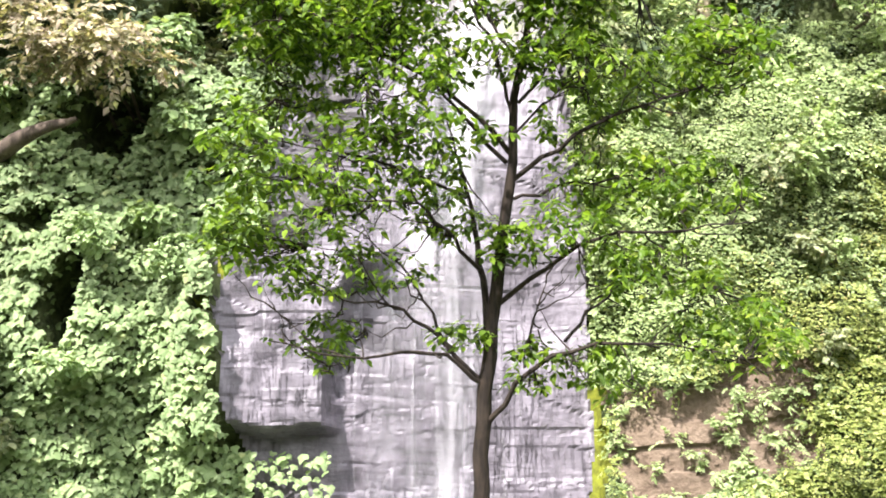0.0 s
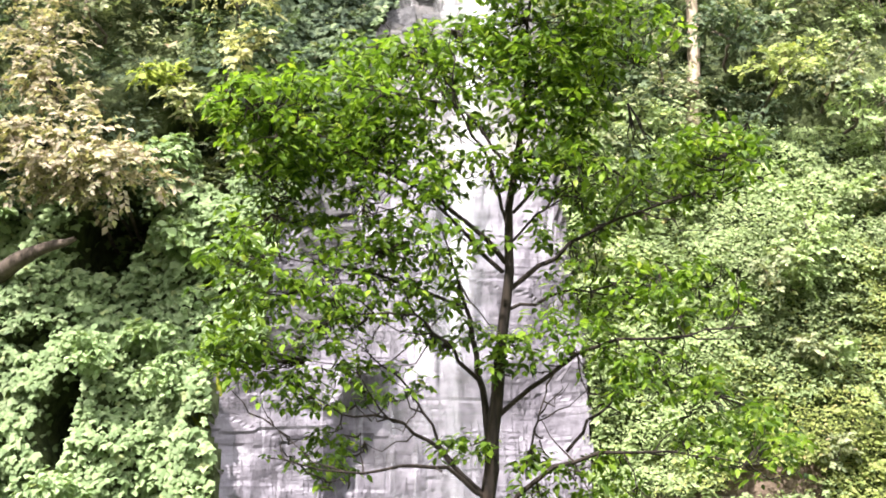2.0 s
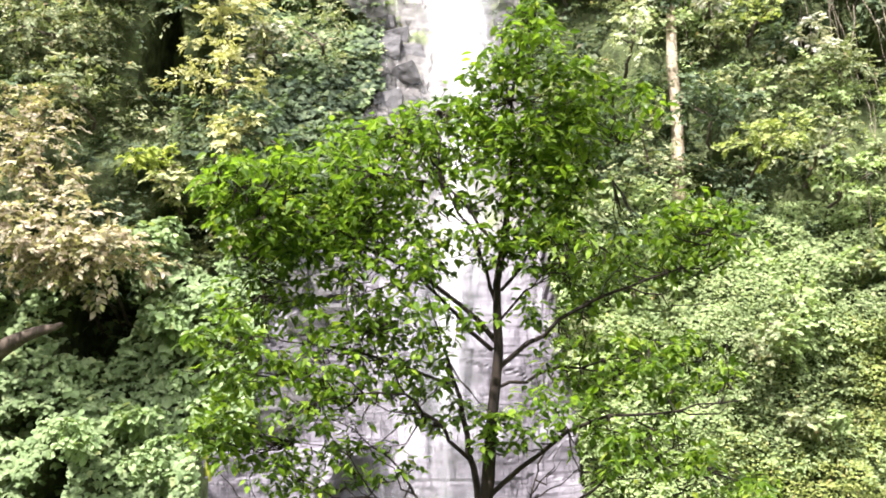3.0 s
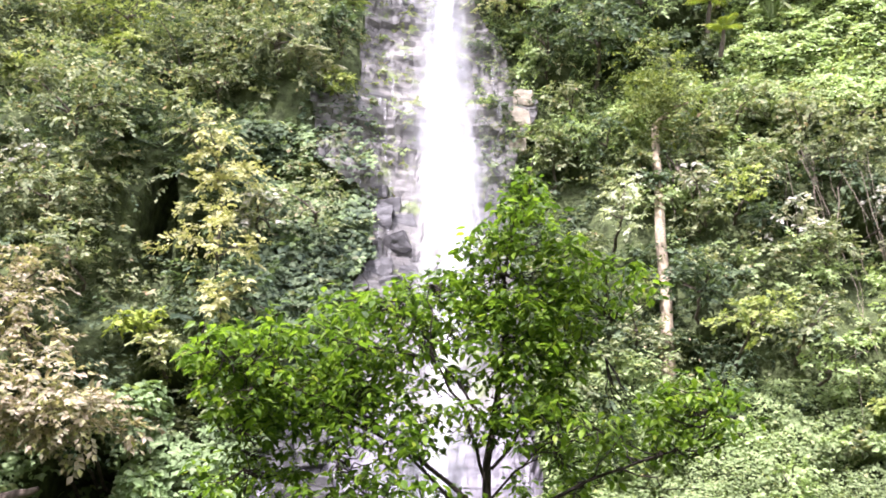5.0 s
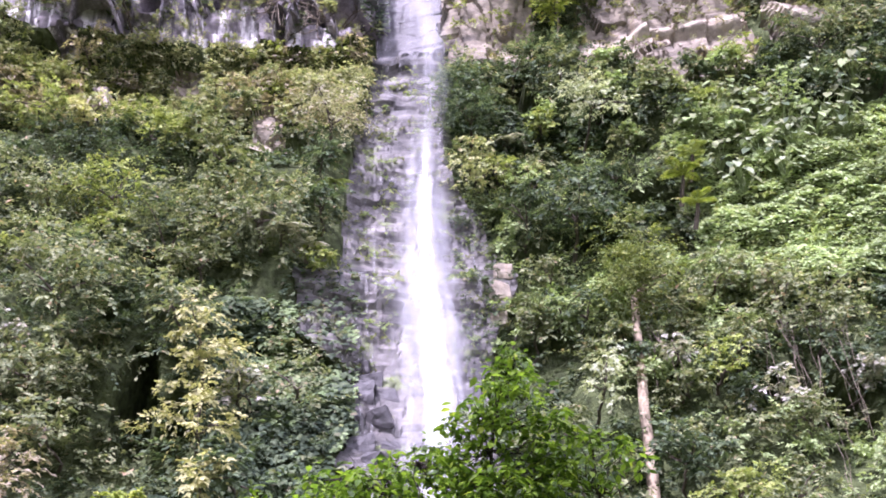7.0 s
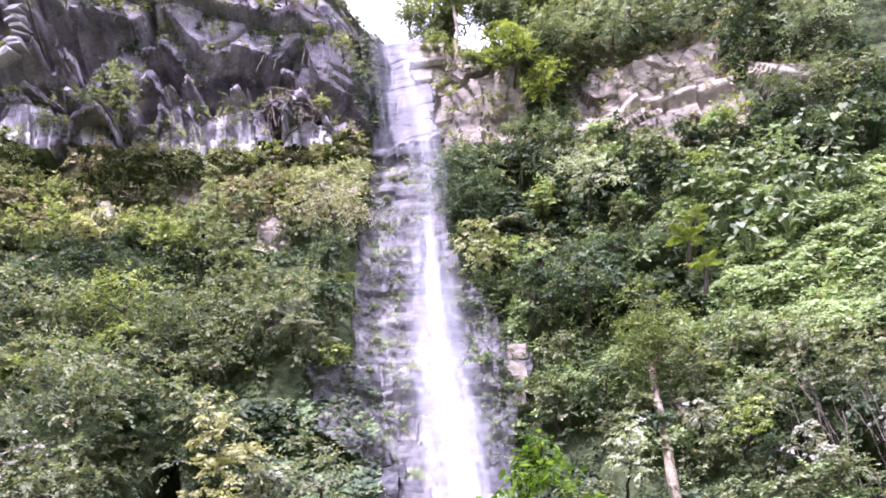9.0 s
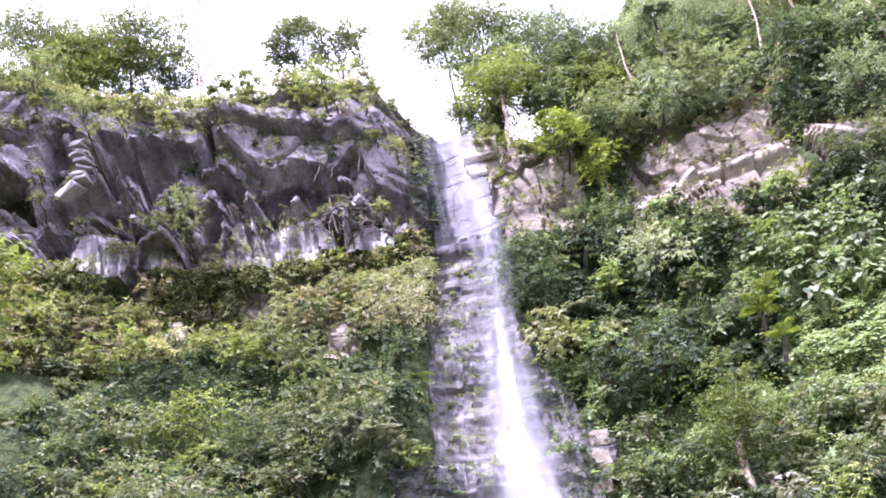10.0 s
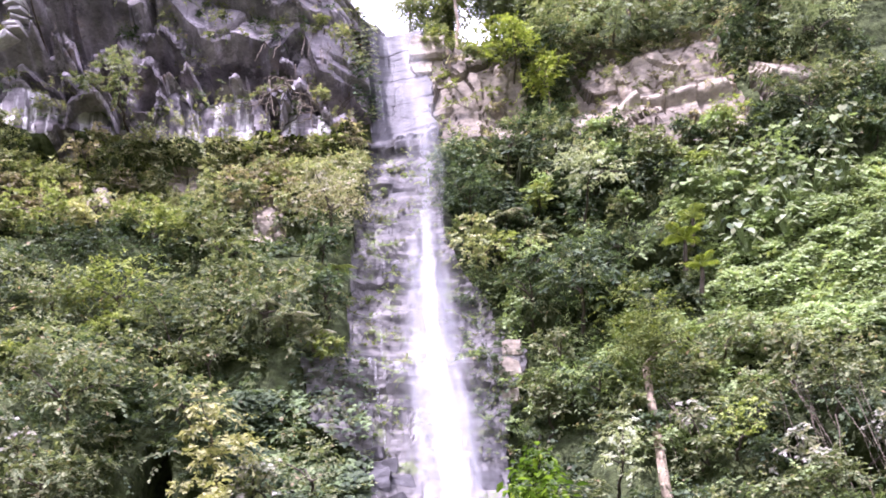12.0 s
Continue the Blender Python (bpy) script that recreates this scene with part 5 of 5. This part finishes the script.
# ---- single plants and woody things on the wall ----
def stem_thing(name, label, category, points, radii, material, sides=7):
    """One woody thing: a log, a pole, a hanging vine."""
    p = curve_through(points, max(8, 4 * len(points)))
    r = np.interp(np.linspace(0, 1, len(p)), np.linspace(0, 1, len(radii)), radii) * (1 + 0.12 * rng.normal(size=len(p)))
    v, f = tube(p + rng.normal(size=p.shape) * 0.25 * min(radii), r, sides)
    ob = new(name, mesh_of(name, v - p[0], f, material, True))
    ob.location = p[0]
    return tagged(ob, label, category)


# the pale trunk with a feathery crown
tall = tree("tree", "tall tree with a bare pale trunk and feathery yellow-green crown", "tree", "olive", 7.1, 31.0, 16.3, 1.3, 2.1, 0.12, PALE_BARK,
            foot=(6.3, 27.9, 7.3), clumps=44, count=120, thick=0.19)
# a broken log that juts from the creeper
stem_thing("log", "dead brown broken log jutting from creepers", "log", [(-10.6, 26.3, 3.3), (-9.6, 25.3, 3.75), (-8.6, 24.8, 4.15), (-7.75, 24.6, 4.35)], [0.26, 0.23, 0.17, 0.05], DEAD_BARK, 9)

# slender bare trees on the rim
for pts, r, label in (
        ([(-9.7, 38.4, 38.6), (-9.9, 38.6, 42.5), (-9.7, 38.6, 46.4), (-9.4, 38.6, 49)], 0.07, "thin bare tree on the rim against the sky"),
        ([(-10.0, 38.5, 38.6), (-10.1, 38.7, 41), (-10.05, 38.7, 43.2)], 0.06, "thin dead stem on the cliff rim"),
        ([(20.0, 37.0, 33.0), (20.1, 37.4, 36.0), (20.4, 37.8, 39.6)], 0.12, "pale leaning trunk in the dark forest"),
        ([(9.9, 40.2, 36.4), (9.7, 40.0, 38.4), (9.8, 40.0, 40.4)], 0.07, "pale bare trunk above the cliff"),
        ([(10.15, 42.0, 38.6), (10.2, 42.4, 41.0), (9.1, 42.4, 41.8), (8.5, 42.4, 43.2)], 0.06, "grey dead branch among the trees"),
        ([(15.5, 39.0, 36.5), (16.0, 39.2, 39.0), (16.0, 39.2, 41.5)], 0.08, "pale thin trunk in the forest")):
    stem_thing("bare_tree", label, "tree", pts, [r, r * 0.8, r * 0.35], PALE_BARK)
tree("tree", "small thin tree with sparse leaves on the rim", "tree", "mid", -9.6, 38.6, 47.0, 0.7, 1.6, 0.14, PALE_BARK, foot=(-9.7, 38.4, 38.6), clumps=9, count=30, thick=0.05)
tree("tree", "light green tree with a slanting trunk beside the lip", "tree", "lime", 3.9, 40.2, 39.8, 1.9, 1.7, 0.17, PALE_BARK, foot=(3.6, 40.0, 34.0), clumps=30, count=80, thick=0.1)
tree("tree", "bright yellow-green small tree on the cliff ledge", "tree", "fresh", 7.0, 38.1, 32.1, 0.9, 0.8, 0.14, PALE_BARK, foot=(6.85, 38.4, 29.9), clumps=14, count=70, thick=0.06)
tree("tree", "bright yellow-green spreading tree on the cliff shoulder", "tree", "fresh", 5.6, 38.6, 34.0, 1.6, 0.8, 0.15, GREY_BARK, foot=(5.5, 39.4, 32.2), clumps=24, count=80, thick=0.09)
# a leafy branch end close by
tree("tree", "bright green leafy tree beside the viewing terrace", "tree", "lime", -7.55, 15.0, 13.4, 0.95, 1.9, 0.13, GREY_BARK, foot=(-10.2, 15.0, -4.2), clumps=34, count=90, thick=0.16)


def frond(base, way, length, droop, width, pairs):
    """A feather leaf: a rib with leaflets on both sides."""
    w = np.linspace(0, 1, pairs + 2)
    way = unit(np.asarray(way, float))
    rib = np.asarray(base) + way * length * w[:, None]
    rib[:, 2] -= droop * length * w ** 2
    t = unit(np.gradient(rib, axis=0))
    side = unit(np.cross(t, (0, 0, 1.0)))
    at, ways = [], []
    for sign in (-1, 1):
        at.append(rib[1:-1])
        ways.append(sign * side[1:-1] + 0.55 * t[1:-1] - np.array([0, 0, 0.25]))
    at, ways = np.vstack(at), np.vstack(ways)
    size = np.tile(width * np.sin(np.pi * (0.12 + 0.86 * w[1:-1])) ** 0.7, 2)
    up = np.tile(np.array([0, 0, 1.0]), (len(at), 1)) + 0.1 * rng.normal(size=(len(at), 3))
    return rib, leaf_arrays(at, ways, up, size, LONG_THIN)


LONG_THIN = (np.array([(0, 0, 0), (0.11, 0.4, 0.02), (0, 1, -0.12), (-0.11, 0.4, 0.02)]), np.array([(0, 1, 2), (0, 2, 3)]))


def fern_palm(label, foot, stem, fronds, length, leaf, lift=0.0):
    """A tree fern or palm: a stem and a head of fronds."""
    foot = np.asarray(foot, float)
    root = tagged(new("tree_fern"), label, "fern")
    root.location = foot
    top = np.array([0.05, -0.3, stem])
    v, f = tube(bend((0, 0.2, -0.2), top, 0, 0.03), np.linspace(0.09, 0.06, 7), 7)
    part("trunk", mesh_of("trunk", v, f, GREY_BARK, True), root)
    for k in range(fronds):
        a = 2 * np.pi * k / fronds + rng.uniform(-0.2, 0.2)
        rib, (lv, lf) = frond(top, (math.cos(a), math.sin(a) * 0.8, lift + rng.uniform(0.15, 0.75)), length * rng.uniform(0.75, 1.15), rng.uniform(0.5, 0.9) - 0.3 * lift, length * 0.26, 17)
        rv, rf = tube(rib, np.linspace(0.016, 0.004, len(rib)), 4)
        one = part("frond", mesh_of("frond", lv, lf, LEAF[leaf]), root)
        part("rib", mesh_of("rib", rv, rf, LEAF[leaf], True), one)


fern_palm("bright yellow-green tree fern with arching feather fronds", wall_point(9.75, 5.42, 1.5)[0], 0.7, 8, 1.15, "fresh", 0.7)
fern_palm("small bright yellow-green tree fern among dark bushes", wall_point(10.25, 5.6, 1.6)[0], 0.6, 7, 0.95, "lime", 0.7)
fern_palm("low yellow-green fern below the tall tree fern", wall_point(9.9, 5.2, 1.5)[0], 0.5, 7, 0.9, "fresh", 0.6)
for x, s, n, length in ((4.3, 6.2, 12, 1.0), (3.9, 5.95, 10, 0.9), (5.0, 6.5, 10, 0.9), (-3.3, 5.0, 12, 0.9), (-4.0, 5.1, 10, 0.8), (-2.6, 4.95, 10, 0.8), (-5.6, 5.9, 9, 0.8), (-6.3, 6.1, 9, 0.8), (-1.9, 5.55, 9, 0.7)):
    fern_palm("pale drooping fern tuft hanging on the wall", wall_point(x, s, 0.45)[0], 0.15, n, length, "pale" if n > 9 else "lime")


def taro(foot, leaves, size):
    """A clump of huge heart-shaped leaves on stalks."""
    foot = np.asarray(foot, float)
    root = tagged(new("giant_taro"), "giant taro clump with huge glossy heart-shaped leaves", "plant", "giant taros below the pale cliff")
    root.location = foot
    for k in range(leaves):
        a = rng.uniform(-np.pi, 0.0)
        tip = np.array([math.cos(a) * rng.uniform(0.2, 0.8), math.sin(a) * rng.uniform(0.3, 0.7), rng.uniform(0.1, 0.95)]) * 1.1
        v, f = tube(bend((0, 0.15, -0.1), tip, 0.15, 0.02, 5), np.linspace(0.03, 0.015, 5), 5)
        stalk = part("stalk", mesh_of("stalk", v, f, LEAF["slope"], True), root)
        way = np.array([[math.cos(a), math.sin(a), -0.75]]) + rng.normal(size=(1, 3)) * 0.25
        lv, lf = leaf_arrays(tip[None], way, np.array([[0.0, -0.5, 1.0]]), np.array([size * rng.uniform(0.65, 1.15)]), HEART)
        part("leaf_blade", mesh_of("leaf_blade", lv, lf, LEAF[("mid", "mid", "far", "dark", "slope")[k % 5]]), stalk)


HEART = (np.array([(0, 0, 0), (0.22, -0.2, 0.03), (0.42, -0.05, 0.05), (0.45, 0.3, 0.02), (0.25, 0.7, -0.05), (0, 1, -0.16), (-0.25, 0.7, -0.05), (-0.45, 0.3, 0.02), (-0.42, -0.05, 0.05), (-0.22, -0.2, 0.03), (0, 0.35, -0.03)]),
         np.array([(0, 1, 10), (1, 2, 10), (2, 3, 10), (3, 4, 10), (4, 5, 10), (5, 6, 10), (6, 7, 10), (7, 8, 10), (8, 9, 10), (9, 0, 10)]))
for x, s in ((11.5, 6.0), (12.3, 6.3), (13.3, 6.5), (13.9, 6.2), (14.6, 6.5), (15.3, 6.4), (14.3, 6.75), (16.1, 6.35), (11.9, 5.8), (12.8, 6.0), (13.2, 5.85), (15.6, 6.7), (16.8, 6.6), (12.6, 6.6), (11.0, 6.3), (13.7, 6.4), (14.9, 6.2), (15.9, 6.15), (12.0, 6.45), (14.0, 6.05), (16.4, 6.5)):
    taro(wall_point(x + rng.normal() * 0.15, s - 0.3, 0.5)[0], int(rng.integers(12, 20)), 0.34)


# hanging dry vines and roots
def hanging(n, box, low, high, thick, material, name, label, out=0.9):
    x, s = rng.uniform(box[0], box[1], n), rng.uniform(box[2], box[3], n)
    for a, b in zip(x, s):
        top = wall_point(a, b, out + 0.3 * rng.random())[0]
        drop = rng.uniform(low, high)
        end = top + np.array([rng.normal() * 0.25, -0.15 + rng.normal() * 0.1, -drop])
        r = thick * rng.uniform(0.6, 1.4)
        stem_thing(name, label, "vine", bend(top + (0, 0.5, 0.1), end, 0, 0.05, 7), [r, r, r * 0.5], material, 5)


hanging(26, (10.4, 12.6, 3.7, 4.4), 1.2, 3.6, 0.012, VINE_STEM, "hanging_vine", "dry pale vine hanging down the undergrowth", 1.5)
hanging(14, (9.6, 11.6, 3.0, 3.8), 1.0, 2.8, 0.011, VINE_STEM, "hanging_vine", "dry pale vine hanging down the undergrowth", 1.5)
hanging(44, (-4.7, -1.6, 8.35, 8.9), 0.8, 2.4, 0.024, VINE_STEM, "hanging_root", "tangled pale root hanging from the overhang", 0.7)
hanging(20, (-4.6, -1.4, 8.8, 9.5), 0.8, 2.0, 0.016, VINE_STEM, "hanging_root", "tangled pale root hanging from the overhang", 0.5)
hanging(24, (-16, -9, 8.7, 9.5), 0.6, 1.6, 0.013, VINE_STEM, "hanging_root", "thin pale root hanging from the overhang", 0.5)
hanging(14, (-9, -5, 8.8, 9.3), 0.8, 1.8, 0.015, VINE_STEM, "hanging_root", "thin pale root hanging from the overhang", 0.6)
hanging(16, (9.6, 11.2, 7.0, 7.5), 0.5, 1.3, 0.022, VINE_STEM, "hanging_vine", "dry straw-coloured plants hanging off the cliff", 0.3)
hanging(8, (7.0, 8.2, 6.9, 7.4), 0.6, 1.4, 0.025, VINE_STEM, "hanging_vine", "dry brown fronds hanging off the cliff", 0.4)
hanging(8, (6.9, 7.9, 4.0, 4.3), 0.8, 2.0, 0.02, VINE_STEM, "hanging_vine", "grey vine hanging round the pale trunk", 0.9)
for k in range(40):
    a, b = rng.uniform(-4.8, -1.8), rng.uniform(8.1, 8.9)
    p0 = wall_point(a, b, 0.55)[0]
    p1 = wall_point(a + rng.uniform(-1.6, 1.6), b + rng.uniform(-0.35, 0.15), 0.6)[0]
    stem_thing("root", "pale twisted root across the dark rock", "root", bend(p0, p1, rng.uniform(-0.3, 0.3), 0.12, 7), [0.034, 0.024, 0.010], VINE_STEM, 6)


# ---- angular slabs that jut from the overhang ----
def angular(half, points=20):
    """A broken block of rock: a hull round points near a box's faces."""
    bm = bmesh.new()
    u = rng.uniform(-1, 1, (points, 3))
    u = np.sign(u) * abs(u) ** 0.4 * np.asarray(half)
    for q in u:
        bm.verts.new(q)
    hull = bmesh.ops.convex_hull(bm, input=list(bm.verts))
    bmesh.ops.delete(bm, geom=[g for g in hull["geom_interior"] if isinstance(g, bmesh.types.BMVert)], context="VERTS")
    bmesh.ops.subdivide_edges(bm, edges=list(bm.edges), cuts=3, use_grid_fill=True)
    bmesh.ops.triangulate(bm, faces=list(bm.faces))
    o, k = Vector((rng.uniform(0, 99), rng.uniform(0, 99), 0)), min(half[0], half[2])
    for v in bm.verts:
        n = noise.noise_vector(v.co * 1.6 + o) * 0.22 + noise.noise_vector(v.co * 4.5 + o) * 0.12
        v.co += n * min(0.45, k * 0.9)
    bmesh.ops.recalc_face_normals(bm, faces=list(bm.faces))
    return bm


# boulders in the cascade
def boulder(x, s, size, material=None, label="wet dark grey boulder lodged in the cascade", group="boulders in the cascade"):
    bm = angular((size * 1.15, size * 0.8, size * 0.9), 22)
    me = bpy.data.meshes.new("boulder")
    bm.to_mesh(me)
    bm.free()
    me.materials.append(material or DARK_WET)
    ob = new("boulder", me)
    ob.location = wall_point(x, s, -0.1)[0]
    tagged(ob, label, "rock", group)


for x, s, size in ((-0.95, 3.95, 0.42), (-0.6, 4.05, 0.36), (-0.45, 3.8, 0.40), (-0.9, 3.65, 0.38), (-0.2, 3.95, 0.30), (-0.5, 3.55, 0.34), (-0.1, 3.65, 0.28), (-1.0, 4.15, 0.30), (2.2, 3.9, 0.4), (2.5, 4.1, 0.35), (-3.3, 2.75, 0.5), (-2.8, 2.55, 0.45), (-3.2, 2.4, 0.4), (-2.5, 2.8, 0.5), (-3.5, 2.15, 0.4), (-2.9, 2.25, 0.35), (-2.2, 2.6, 0.35)):
    boulder(x, s, size)
for x, s, size in ((3.4, 4.85, 0.36), (3.6, 5.0, 0.30), (3.3, 4.6, 0.26)):
    boulder(x, s, size, RIGHT_ROCK, "pinkish brown broken rock at the edge of the cascade", "boulders in the cascade")
for x, s, size in ((2.3, 9.45, 0.75), (2.9, 9.1, 0.6), (2.0, 9.0, 0.45)):
    boulder(x, s, size, RIGHT_ROCK, "pale dry boulder beside the lip of the falls", "boulders beside the lip")


def rock_slab(x, z, half, jut, roll, nod, material, name="rock_slab"):
    bm = angular(half, 44)
    me = bpy.data.meshes.new(name)
    bm.to_mesh(me)
    bm.free()
    me.materials.append(material)
    ob = part(name, me, cliff)
    s = np.linspace(7.5, 11, 200)
    p = cliff_point(np.full(200, float(x)), s)
    ob.matrix_world = pose(x, float(p[int(np.argmin(abs(p[:, 2] - z))), 1]) - jut, z, nod, roll, rng.uniform(-25, 25))


def arched_shelf(line, jut, thick):
    """A thin lip of rock that follows an arched line across the recess and stands out over its hollow."""
    q = curve_through([(a, 0.0, b) for a, b in line], 30)
    q[:, 2] += 0.07 * fbm(q[:, 0] * 2.5, q[:, 0] * 0, 3, 97)
    end = np.clip(np.minimum(np.arange(30), 29 - np.arange(30)) / 5.0, 0, 1) ** 0.7
    back = np.array([wall_behind(a, b + 0.35)[1] for a, b in q[::3, (0, 2)]])
    back = np.interp(np.arange(30), np.arange(0, 30, 3), np.convolve(np.pad(back, 1, mode="edge"), np.ones(3) / 3, "valid"))
    edge = jut * (0.35 + 0.65 * end) * (1 + 0.5 * fbm(q[:, 0] * 1.8, q[:, 0] * 0, 4, 98))
    t = thick * (0.45 + 0.55 * end) * (1 + 0.6 * fbm(q[:, 0] * 1.3, q[:, 0] * 0 + 3, 3, 99))
    rows = []
    for u, v in ((-1.3, 0.75), (-0.5, 0.62), (0.2, 0.40), (0.72, 0.18), (0.97, 0.04), (1.0, -0.25), (0.9, -0.40), (0.4, -0.25), (-0.4, -0.05), (-1.3, 0.2)):
        r = np.stack([q[:, 0], back - u * edge, q[:, 2] + v * t * 2.0], 1)
        rows.append(r + 0.035 * rng.normal(size=r.shape))
    part("rock_shelf", mesh_of("rock_shelf", np.stack(rows, 1).reshape(-1, 3), grid_faces(30, 10), LEFT_ROCK), cliff)


for line, jut, hollow in SHELVES:
    arched_shelf(line, 0.75 * jut + 0.35, rng.uniform(0.22, 0.36))
# a stack of pale layers with dark gaps
for k in range(9):
    rock_slab(-13.95 + 0.07 * rng.normal(), 33.3 + 0.24 * k, (rng.uniform(0.28, 0.42), 0.5, 0.07), 0.22 + 0.10 * rng.normal(), 5 + rng.normal() * 6, 14, STACK_ROCK, "stacked_stone")
rock_slab(-14.4, 32.9, (0.5, 0.5, 0.16), 0.35, -24, 20, STACK_ROCK, "stacked_stone")
